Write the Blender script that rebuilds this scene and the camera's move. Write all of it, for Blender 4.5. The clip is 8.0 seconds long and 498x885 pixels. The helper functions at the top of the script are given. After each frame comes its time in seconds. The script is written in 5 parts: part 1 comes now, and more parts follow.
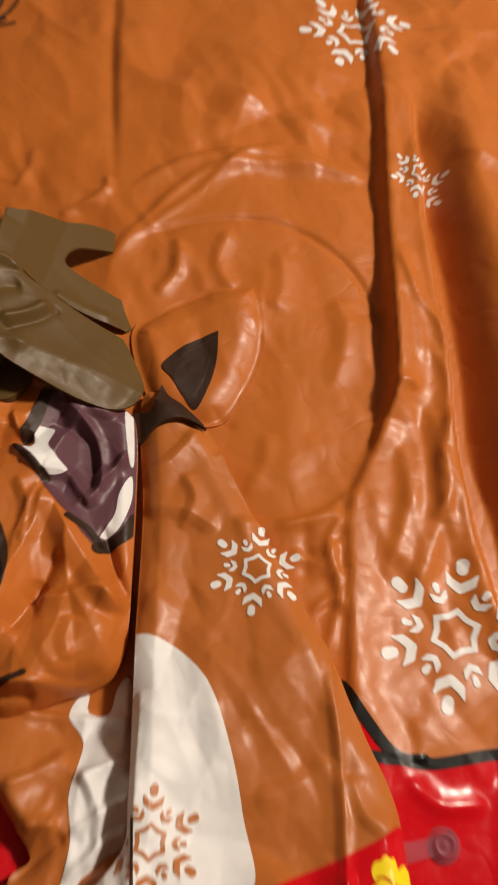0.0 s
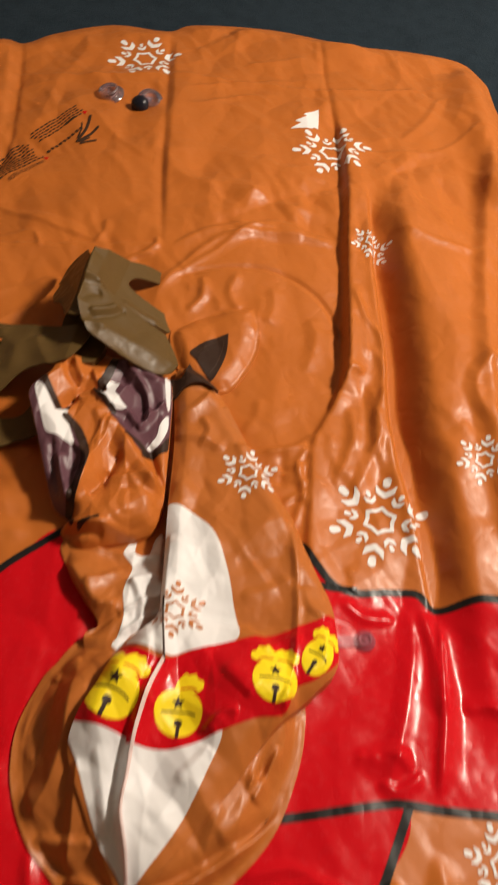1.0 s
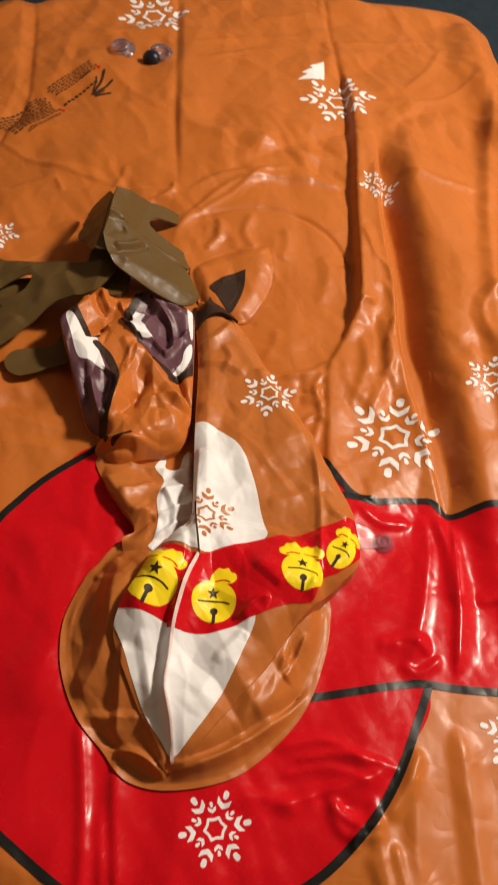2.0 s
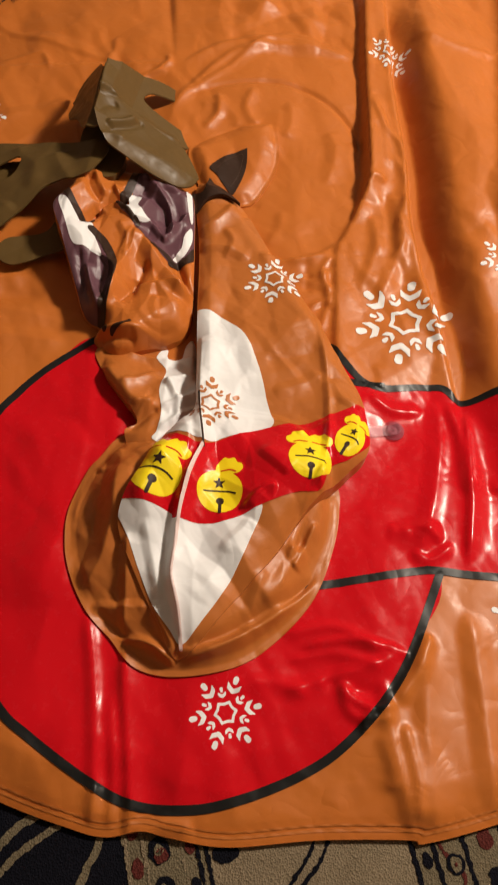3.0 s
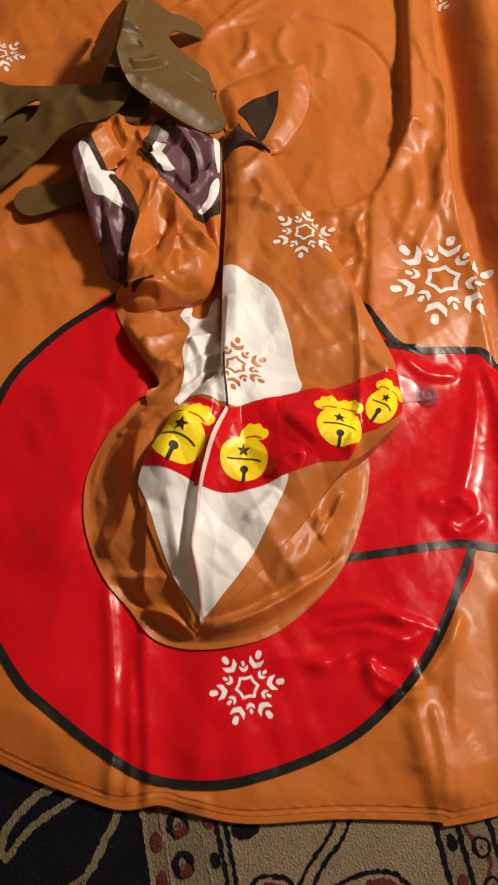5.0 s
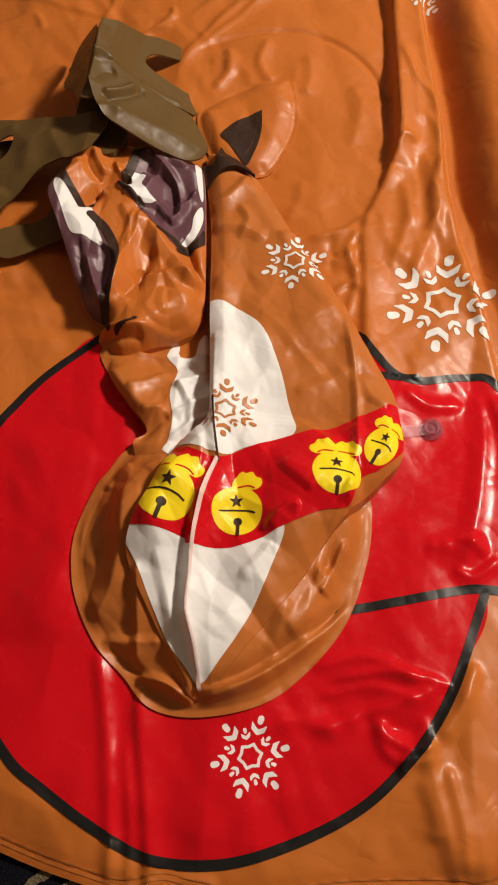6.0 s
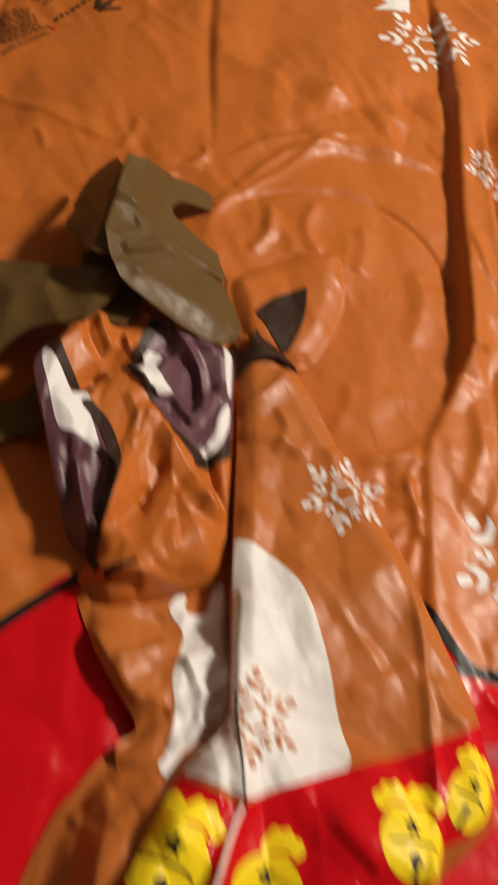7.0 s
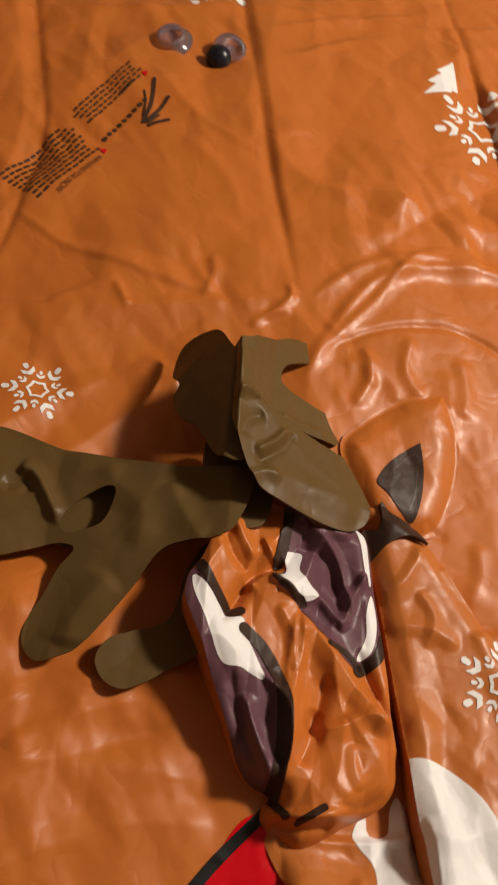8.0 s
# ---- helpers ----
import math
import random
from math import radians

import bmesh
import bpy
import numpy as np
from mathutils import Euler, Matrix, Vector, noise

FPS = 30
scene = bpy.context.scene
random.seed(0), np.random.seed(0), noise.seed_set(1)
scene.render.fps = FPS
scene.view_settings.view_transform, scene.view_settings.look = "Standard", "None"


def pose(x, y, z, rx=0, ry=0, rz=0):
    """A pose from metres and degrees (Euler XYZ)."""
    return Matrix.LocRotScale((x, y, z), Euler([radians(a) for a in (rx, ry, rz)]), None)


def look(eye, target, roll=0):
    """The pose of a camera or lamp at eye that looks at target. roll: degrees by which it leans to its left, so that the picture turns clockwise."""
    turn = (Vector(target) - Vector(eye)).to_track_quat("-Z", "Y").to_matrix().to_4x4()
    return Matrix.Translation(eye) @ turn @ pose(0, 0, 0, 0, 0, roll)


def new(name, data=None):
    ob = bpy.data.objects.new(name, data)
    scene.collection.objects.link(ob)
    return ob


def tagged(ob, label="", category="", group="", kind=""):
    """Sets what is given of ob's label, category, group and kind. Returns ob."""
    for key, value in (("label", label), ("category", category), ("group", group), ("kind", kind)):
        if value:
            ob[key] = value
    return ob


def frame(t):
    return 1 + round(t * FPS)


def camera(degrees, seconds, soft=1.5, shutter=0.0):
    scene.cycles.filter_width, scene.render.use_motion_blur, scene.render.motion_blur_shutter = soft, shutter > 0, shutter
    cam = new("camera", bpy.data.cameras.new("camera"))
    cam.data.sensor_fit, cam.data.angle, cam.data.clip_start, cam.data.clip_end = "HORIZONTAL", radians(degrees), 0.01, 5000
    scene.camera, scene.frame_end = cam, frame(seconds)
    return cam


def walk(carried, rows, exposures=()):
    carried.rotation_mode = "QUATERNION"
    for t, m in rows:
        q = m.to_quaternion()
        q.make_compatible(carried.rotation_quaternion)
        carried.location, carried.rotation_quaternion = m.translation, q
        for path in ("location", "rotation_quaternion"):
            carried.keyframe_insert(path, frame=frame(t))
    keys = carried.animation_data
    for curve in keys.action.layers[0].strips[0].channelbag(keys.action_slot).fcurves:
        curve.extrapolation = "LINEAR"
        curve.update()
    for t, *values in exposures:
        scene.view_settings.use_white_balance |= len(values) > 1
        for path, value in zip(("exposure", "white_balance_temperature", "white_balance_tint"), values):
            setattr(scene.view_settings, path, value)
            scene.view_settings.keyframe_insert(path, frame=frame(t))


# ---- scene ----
cam = camera(33.8, 8.0, soft=2.0, shutter=0.6)
PATH = [
    (0, (0.229, 0.307, 0.879), (0.246, 1.249, -0.886), 10.0),
    (0.5, (0.28, 0.082, 1.023), (0.224, 1.202, -0.633), 6.9),
    (1, (0.3, -0.146, 1.148), (0.237, 1.035, -0.464), 8.1),
    (1.5, (0.288, -0.263, 1.152), (0.204, 0.912, -0.464), 7.5),
    (1.7, (0.283, -0.285, 1.152), (0.217, 0.892, -0.464), 7.8),
    (3, (0.296, -0.285, 1.095), (0.25, 0.678, -0.658), 6.2),
    (3.5, (0.299, -0.279, 1.09), (0.247, 0.652, -0.679), 5.7),
    (4, (0.29, -0.277, 1.081), (0.225, 0.608, -0.712), 5.9),
    (4.5, (0.286, -0.273, 1.077), (0.214, 0.581, -0.729), 6.1),
    (6, (0.315, -0.151, 1.036), (0.177, 0.675, -0.78), -1.8),
    (6.5, (0.276, -0.111, 1.084), (0.185, 0.767, -0.711), 2.3),
    (6.8, (0.190, 0.036, 0.927), (0.164, 0.975, -0.838), 5.9),
    (7, (0.129, 0.14, 0.859), (0.165, 1.186, -0.842), 14.8),
    (7.5, (-0.048, 0.311, 0.937), (0.015, 1.355, -0.767), 14.6),
    (8, (-0.145, 0.377, 0.941), (0.043, 1.329, -0.807), 18.2),
]
walk(cam, [(t, look(eye, target, roll)) for t, eye, target, roll in PATH],
     [(0.0, -0.34), (0.5, -0.20), (1.0, -0.10), (1.7, -0.06), (4.5, -0.06), (6.0, -0.10), (6.5, -0.14), (7.0, -0.28), (7.5, -0.24), (8.0, -0.22)])

# ---------------------------------------------------------------- world and light
world = bpy.data.worlds.new("world")
world.use_nodes = True
world.node_tree.nodes["Background"].inputs[0].default_value = (0.9, 0.75, 0.6, 1)
world.node_tree.nodes["Background"].inputs[1].default_value = 0.02
LAMP_AT = (2.35, 1.75, 2.66)
lamp_data = bpy.data.lights.new("ceiling_bulb", "AREA")
lamp_data.shape, lamp_data.size, lamp_data.energy, lamp_data.color = "DISK", 0.44, 194.0, (1.0, 0.87, 0.72)
lamp = new("ceiling_bulb", lamp_data)
lamp.matrix_world = look(LAMP_AT, (0.3, 0.7, 0.0))


# ---------------------------------------------------------------- materials
def node_material(name):
    m = bpy.data.materials.new(name)
    m.use_nodes = True
    n = m.node_tree.nodes
    return m, n, m.node_tree.links, n["Principled BSDF"]


def vinyl(name, colour, rough=0.34, vary=0.10, bump=0.06, wrinkle=0.5, sheen=0.36):
    """Glossy printed PVC film: soft scuffs in the colour and gloss, fine puckering in the relief."""
    m, n, link, b = node_material(name)
    tc = n.new("ShaderNodeTexCoord")
    big = n.new("ShaderNodeTexNoise")
    big.inputs["Scale"].default_value, big.inputs["Detail"].default_value = 9.0, 4.0
    fine = n.new("ShaderNodeTexNoise")
    fine.inputs["Scale"].default_value, fine.inputs["Detail"].default_value = 85.0, 3.0
    for t in (big, fine):
        link.new(tc.outputs["Object"], t.inputs["Vector"])
    ramp = n.new("ShaderNodeMix")
    ramp.data_type = "RGBA"
    ramp.inputs[6].default_value = (*[c * (1 - vary) for c in colour], 1)
    ramp.inputs[7].default_value = (*[min(1, c * (1 + vary)) for c in colour], 1)
    link.new(big.outputs[0], ramp.inputs[0])
    link.new(ramp.outputs[2], b.inputs["Base Color"])
    gloss = n.new("ShaderNodeMapRange")
    gloss.inputs["From Min"].default_value, gloss.inputs["From Max"].default_value = 0.3, 0.7
    gloss.inputs["To Min"].default_value, gloss.inputs["To Max"].default_value = rough - 0.06, rough + 0.08
    link.new(fine.outputs[0], gloss.inputs["Value"])
    link.new(gloss.outputs[0], b.inputs["Roughness"])
    bm_node = n.new("ShaderNodeBump")
    bm_node.inputs["Strength"].default_value, bm_node.inputs["Distance"].default_value = bump, 0.002
    link.new(fine.outputs[0], bm_node.inputs["Height"])
    last = bm_node
    for scale, deep, pinched in ((4.5, 0.012, False), (19.0, 0.0045, True)):
        waves = n.new("ShaderNodeTexNoise")
        waves.inputs["Scale"].default_value, waves.inputs["Detail"].default_value, waves.inputs["Distortion"].default_value = scale, 1.0, 0.7
        link.new(tc.outputs["Object"], waves.inputs["Vector"])
        height = waves.outputs[0]
        if pinched:
            centre = n.new("ShaderNodeMath")
            centre.operation, centre.inputs[1].default_value = "SUBTRACT", 0.5
            link.new(height, centre.inputs[0])
            pinch = n.new("ShaderNodeMath")
            pinch.operation = "ABSOLUTE"
            link.new(centre.outputs[0], pinch.inputs[0])
            height = pinch.outputs[0]
        crease = n.new("ShaderNodeBump")
        crease.inputs["Strength"].default_value, crease.inputs["Distance"].default_value = wrinkle, deep
        link.new(height, crease.inputs["Height"])
        link.new(last.outputs[0], crease.inputs["Normal"])
        last = crease
    link.new(last.outputs[0], b.inputs["Normal"])
    b.inputs["IOR"].default_value = 1.45
    b.inputs["Specular IOR Level"].default_value = sheen
    return m


def pile(name, colour, other, scale=420.0):
    """Cut carpet pile: speckled yarn with a tufted relief."""
    m, n, link, b = node_material(name)
    tc = n.new("ShaderNodeTexCoord")
    tuft = n.new("ShaderNodeTexVoronoi")
    tuft.inputs["Scale"].default_value = scale
    wear = n.new("ShaderNodeTexNoise")
    wear.inputs["Scale"].default_value, wear.inputs["Detail"].default_value = 22.0, 6.0
    link.new(tc.outputs["Object"], tuft.inputs["Vector"])
    link.new(tc.outputs["Object"], wear.inputs["Vector"])
    add = n.new("ShaderNodeMath")
    add.operation = "MULTIPLY_ADD"
    add.inputs[1].default_value, add.inputs[2].default_value = 0.6, 0.0
    link.new(tuft.outputs["Color"], add.inputs[0])
    link.new(wear.outputs[0], add.inputs[2])
    mix = n.new("ShaderNodeMix")
    mix.data_type = "RGBA"
    mix.inputs[6].default_value, mix.inputs[7].default_value = (*colour, 1), (*other, 1)
    link.new(add.outputs[0], mix.inputs[0])
    link.new(mix.outputs[2], b.inputs["Base Color"])
    b.inputs["Roughness"].default_value = 0.95
    b.inputs["Specular IOR Level"].default_value = 0.1
    bump = n.new("ShaderNodeBump")
    bump.inputs["Strength"].default_value, bump.inputs["Distance"].default_value = 0.6, 0.003
    link.new(tuft.outputs["Distance"], bump.inputs["Height"])
    link.new(bump.outputs[0], b.inputs["Normal"])
    return m


def plain(name, colour, rough=0.8):
    m, n, link, b = node_material(name)
    t = n.new("ShaderNodeTexNoise")
    t.inputs["Scale"].default_value, t.inputs["Detail"].default_value = 14.0, 5.0
    mix = n.new("ShaderNodeMix")
    mix.data_type = "RGBA"
    mix.inputs[6].default_value = (*[c * 0.9 for c in colour], 1)
    mix.inputs[7].default_value = (*[min(1, c * 1.08) for c in colour], 1)
    link.new(t.outputs[0], mix.inputs[0])
    link.new(mix.outputs[2], b.inputs["Base Color"])
    b.inputs["Roughness"].default_value = rough
    return m


def clear_plastic(name, colour, rough=0.12, clear=0.92, cover=1.0):
    m, n, link, b = node_material(name)
    b.inputs["Base Color"].default_value = (*colour, 1)
    b.inputs["Roughness"].default_value = rough
    b.inputs["Transmission Weight"].default_value = clear
    b.inputs["Alpha"].default_value = cover
    b.inputs["IOR"].default_value = 1.45
    return m


ORANGE = vinyl("orange_vinyl", (0.47, 0.133, 0.021), 0.40, sheen=0.42)
TAN = vinyl("tan_vinyl", (0.43, 0.130, 0.025), 0.41, sheen=0.40)
RED = vinyl("red_vinyl", (0.54, 0.005, 0.011), 0.23, wrinkle=0.34, sheen=0.20)
BLACK = vinyl("black_print", (0.012, 0.012, 0.012), 0.36, sheen=0.3)
WHITE = vinyl("white_print", (0.75, 0.75, 0.76), 0.50, 0.03)
YELLOW = vinyl("yellow_print", (0.85, 0.66, 0.012), 0.38, 0.05)
OLIVE = vinyl("olive_brown_vinyl", (0.105, 0.062, 0.019), 0.44, sheen=0.28)
PLUM = vinyl("plum_vinyl", (0.115, 0.050, 0.066), 0.42)
COCOA = vinyl("dark_brown_print", (0.035, 0.018, 0.012), 0.45, sheen=0.22)
RUST = vinyl("rust_print", (0.42, 0.15, 0.045), 0.4)
PINK = vinyl("pale_pink_vinyl", (0.72, 0.56, 0.54), 0.4, 0.05)
INK = vinyl("ink_print", (0.045, 0.022, 0.012), 0.45)
CLEAR = clear_plastic("clear_violet_plastic", (0.80, 0.72, 0.86))
CLEAR_PINK = clear_plastic("clear_pink_plastic", (0.42, 0.12, 0.17), 0.40, 0.0, 0.38)
CAP_BLACK = vinyl("black_rubber", (0.012, 0.012, 0.02), 0.3)
CARPET = pile("slate_carpet", (0.007, 0.0125, 0.019), (0.021, 0.034, 0.047), 300.0)
NAVY = pile("navy_pile", (0.001, 0.0013, 0.003), (0.005, 0.005, 0.009))
BEIGE = pile("beige_pile", (0.11, 0.082, 0.050), (0.21, 0.162, 0.105))
SAND = pile("sand_pile", (0.08, 0.062, 0.036), (0.15, 0.12, 0.075))
MAROON = pile("maroon_pile", (0.04, 0.008, 0.008), (0.09, 0.02, 0.016))
PLASTER = plain("wall_plaster", (0.42, 0.34, 0.26))
CEILING_PAINT = plain("ceiling_paint", (0.62, 0.58, 0.52))


# ---------------------------------------------------------------- shaping helpers
def spline(points, steps=10, closed=True):
    """A smooth curve through a few control points."""
    p = np.array(points, float)
    k = len(p)
    out = []
    for i in range(k if closed else k - 1):
        a, b, c, d = [p[j % k] if closed else p[min(max(j, 0), k - 1)] for j in (i - 1, i, i + 1, i + 2)]
        for s in np.arange(steps) / steps:
            out.append(0.5 * (2 * b + (c - a) * s + (2 * a - 5 * b + 4 * c - d) * s * s + (3 * b - a - 3 * c + d) * s ** 3))
    if not closed:
        out.append(p[-1])
    return np.array(out)


def line_distance(P, q):
    """Distance of points P to the polyline q, and the signed side (right of the line: plus), and the way along it from 0 to 1."""
    best = np.full(len(P), 1e9)
    side = np.zeros(len(P))
    along = np.zeros(len(P))
    total = max(1, len(q) - 1)
    for i in range(len(q) - 1):
        a, d = q[i], q[i + 1] - q[i]
        w = P - a
        t = np.clip((w @ d) / max(1e-12, d @ d), 0, 1)
        r = w - t[:, None] * d
        dist = np.hypot(r[:, 0], r[:, 1])
        near = dist < best
        best[near] = dist[near]
        side[near] = np.sign(w[near, 0] * d[1] - w[near, 1] * d[0])
        along[near] = (i + t[near]) / total
    return best, side, along


def region(points, steps=8, sharp=False):
    """A signed distance to a closed outline, plus inside."""
    q = np.array(points, float) if sharp else spline(points, steps)
    ring = np.vstack([q, q[:1]])

    def sdf(P):
        dist = line_distance(P, ring)[0]
        inside = np.zeros(len(P), bool)
        for a, b in zip(ring[:-1], ring[1:]):
            cross = (a[1] > P[:, 1]) != (b[1] > P[:, 1])
            if cross.any():
                x = (b[0] - a[0]) * (P[:, 1] - a[1]) / (b[1] - a[1] + 1e-15) + a[0]
                inside ^= cross & (P[:, 0] < x)
        return np.where(inside, dist, -dist)
    sdf.box = (*ring.min(0), *ring.max(0))
    return sdf


def stripe(points, width, steps=8):
    """A band of that width along a smooth line."""
    q = spline(points, steps, False)

    def sdf(P):
        return width / 2 - line_distance(P, q)[0]
    lo, hi = q.min(0) - width, q.max(0) + width
    sdf.box = (*lo, *hi)
    return sdf


def joined(*parts):
    def sdf(P):
        return np.max([s(P) for s in parts], axis=0)
    boxes = np.array([s.box for s in parts])
    sdf.box = (*boxes[:, :2].min(0), *boxes[:, 2:].max(0))
    return sdf


def within(a, b, gap=0.0):
    """What lies in both regions."""
    def sdf(P):
        return np.minimum(a(P), b(P) - gap)
    sdf.box = a.box
    return sdf


def without(a, b):
    def sdf(P):
        return np.minimum(a(P), -b(P))
    sdf.box = a.box
    return sdf


TABLE = np.random.RandomState(7).rand(64, 64)


def soft_noise(P, scale, shift=0.0):
    """Smooth random height from 0 to 1."""
    u = P / scale + shift * 17.3 + 100.0
    i = np.floor(u).astype(int)
    f = u - i
    f = f * f * f * (f * (f * 6 - 15) + 10)
    a, b = i[:, 0] % 64, i[:, 1] % 64
    a1, b1 = (a + 1) % 64, (b + 1) % 64
    return ((TABLE[a, b] * (1 - f[:, 0]) + TABLE[a1, b] * f[:, 0]) * (1 - f[:, 1])
            + (TABLE[a, b1] * (1 - f[:, 0]) + TABLE[a1, b1] * f[:, 0]) * f[:, 1])


def facets(P, scale, shift=0.0, turn=0.0, stretch=1.0):
    """Flat facets meeting in straight creases, as in film that was folded and opened; -0.5 to 0.5."""
    c, n = math.cos(turn), math.sin(turn)
    u = np.stack([(P[:, 0] * c + P[:, 1] * n) / scale, (P[:, 1] * c - P[:, 0] * n) / (scale * stretch)], 1)
    u = u + 0.9 * np.stack([soft_noise(u, 1.9, shift + 3), soft_noise(u, 1.7, shift + 4)], 1) + shift * 7.7 + 90.0
    i = np.floor(u).astype(int)
    f = u - i
    a, b = i[:, 0] % 64, i[:, 1] % 64
    a1, b1 = (a + 1) % 64, (b + 1) % 64
    low = TABLE[a, b] + f[:, 0] * (TABLE[a1, b] - TABLE[a, b]) + f[:, 1] * (TABLE[a1, b1] - TABLE[a1, b])
    high = TABLE[a, b] + f[:, 1] * (TABLE[a, b1] - TABLE[a, b]) + f[:, 0] * (TABLE[a1, b1] - TABLE[a, b1])
    return np.where(f[:, 0] > f[:, 1], low, high) - 0.5


def fold(P, points, height, left, right, sharp=0.0):
    """A raised (or sunk) crease along a line that runs up the plan, with its own width on either side; it dies out at its ends.
    sharp: from 0, rounded, to 1, pinched."""
    q = spline(points, 6, False)
    flip = 1.0 if q[-1][1] >= q[0][1] else -1.0
    reach = 3 * max(left, right)
    lo, hi = q.min(0) - reach, q.max(0) + reach
    out = np.zeros(len(P))
    near = np.all((P > lo) & (P < hi), axis=1)
    if near.any():
        d, side, along = line_distance(P[near], q)
        w = np.where(side * flip > 0, right, left)
        taper = np.clip(np.minimum(along, 1 - along) * 5, 0, 1)
        taper = taper * taper * (3 - 2 * taper)
        w = w * (0.45 + 0.55 * taper)
        tent = np.clip(1 - d / (1.9 * w), 0, 1)
        shape = (1 - sharp) * np.exp(-(d / w) ** 2) + sharp * (0.62 * tent ** 1.2 + 0.38 * np.exp(-2.2 * d / w))
        if sharp >= 0.5 and height > 0:
            shape -= np.where(side * flip > 0, 0.0, 0.14) * np.exp(-((d - 1.1 * w) / (0.4 * w)) ** 2)
        out[near] = height * shape * taper
    return out


def crease(folds, points, height, left, right, sharp):
    """Adds one line for fold() to a surface's list."""
    folds.append((points, height, left, right, sharp))


def rise(s, width):
    """From 0 at an outline to 1 inside, rounded like the edge of a limp bag."""
    t = np.clip(s / width, 0, 1)
    return 1 - (1 - t) ** 2


def stored(height, box, step):
    """The same heights, worked out once at the nodes of a grid and read back smoothly between them."""
    x0, y0 = math.floor(box[0] / step) * step, math.floor(box[1] / step) * step
    nx, ny = math.ceil((box[2] - x0) / step) + 2, math.ceil((box[3] - y0) / step) + 2
    gx, gy = np.meshgrid(x0 + step * np.arange(nx), y0 + step * np.arange(ny), indexing="ij")
    nodes = np.stack([gx.ravel(), gy.ravel()], 1)
    z = np.concatenate([height(c) for c in np.array_split(nodes, max(1, len(nodes) // 40000))]).reshape(nx, ny)

    def weights(t):
        return (-0.5 * t + t * t - 0.5 * t ** 3, 1 - 2.5 * t * t + 1.5 * t ** 3, 0.5 * t + 2 * t * t - 1.5 * t ** 3, -0.5 * t * t + 0.5 * t ** 3)

    def read(P):
        u = np.clip((P[:, 0] - x0) / step, 1, nx - 3.001)
        v = np.clip((P[:, 1] - y0) / step, 1, ny - 3.001)
        i, j = np.floor(u + 1e-6).astype(int), np.floor(v + 1e-6).astype(int)
        wu, wv = weights(u - i), weights(v - j)
        return sum(wu[a] * wv[b] * z[i + a - 1, j + b - 1] for a in range(4) for b in range(4))
    return read


def patch(name, sdf, height, material, parent, step=0.004, lift=0.0, drop=0.0, label=""):
    """One mesh: the surface z = height(x, y) inside a region, its outline cut exactly, with a hem hanging down by drop."""
    x0, y0, x1, y1 = sdf.box
    i0, i1 = math.floor(x0 / step) - 1, math.ceil(x1 / step) + 1
    j0, j1 = math.floor(y0 / step) - 1, math.ceil(y1 / step) + 1
    nx, ny = i1 - i0 + 1, j1 - j0 + 1
    gx, gy = np.meshgrid(np.arange(i0, i1 + 1) * step, np.arange(j0, j1 + 1) * step, indexing="ij")
    P = np.stack([gx.ravel(), gy.ravel()], 1)
    s = sdf(P)
    s = np.where(np.abs(s) < step * 0.02, step * 0.02, s)
    ids = np.arange(nx * ny).reshape(nx, ny)
    quads = np.stack([ids[:-1, :-1], ids[1:, :-1], ids[1:, 1:], ids[:-1, 1:]], -1).reshape(-1, 4)
    count = (s[quads] > 0).sum(1)
    faces = quads[count == 4].tolist()
    extra, cuts, rim = [], {}, []

    def cut(a, b):
        key = (min(a, b), max(a, b))
        if key not in cuts:
            t = s[a] / (s[a] - s[b])
            cuts[key] = nx * ny + len(extra)
            extra.append(P[a] + (P[b] - P[a]) * t)
        return cuts[key]
    for q in quads[(count > 0) & (count < 4)].tolist():
        for tri in ((q[0], q[1], q[2]), (q[0], q[2], q[3])):
            poly, marks = [], []
            for k in range(3):
                a, b = tri[k], tri[(k + 1) % 3]
                if s[a] > 0:
                    poly.append(a)
                if (s[a] > 0) != (s[b] > 0):
                    c = cut(a, b)
                    poly.append(c)
                    marks.append(c)
            if len(poly) > 2:
                faces.append(poly)
                if len(marks) == 2:
                    a, b = marks
                    rim.append((a, b) if poly[(poly.index(a) + 1) % len(poly)] == b else (b, a))
    allp = np.vstack([P, np.array(extra)]) if extra else P
    used = np.unique(np.concatenate([np.array(f) for f in faces])) if len(faces) < 2000 else np.unique(np.fromiter((i for f in faces for i in f), int))
    back = np.full(len(allp), -1)
    back[used] = np.arange(len(used))
    Q = allp[used]
    z = height(Q) + lift
    verts = np.column_stack([Q, z])
    faces = [[int(back[i]) for i in f] for f in faces]
    smooth = len(faces)
    if drop and rim:
        n0 = len(verts)
        ends = sorted({i for e in rim for i in e})
        place = {i: k for k, i in enumerate(ends)}
        top = verts[[back[i] for i in ends]]
        low = top.copy()
        low[:, 2] -= drop
        verts = np.vstack([verts, top, low])
        m = len(ends)
        faces += [[n0 + place[b], n0 + place[a], n0 + m + place[a], n0 + m + place[b]] for a, b in rim]
    me = bpy.data.meshes.new(name)
    me.from_pydata(verts.tolist(), [], faces)
    me.polygons.foreach_set("use_smooth", [True] * len(me.polygons))
    me.materials.append(material)
    ob = new(name, me)
    ob.parent = parent
    return tagged(ob, label)


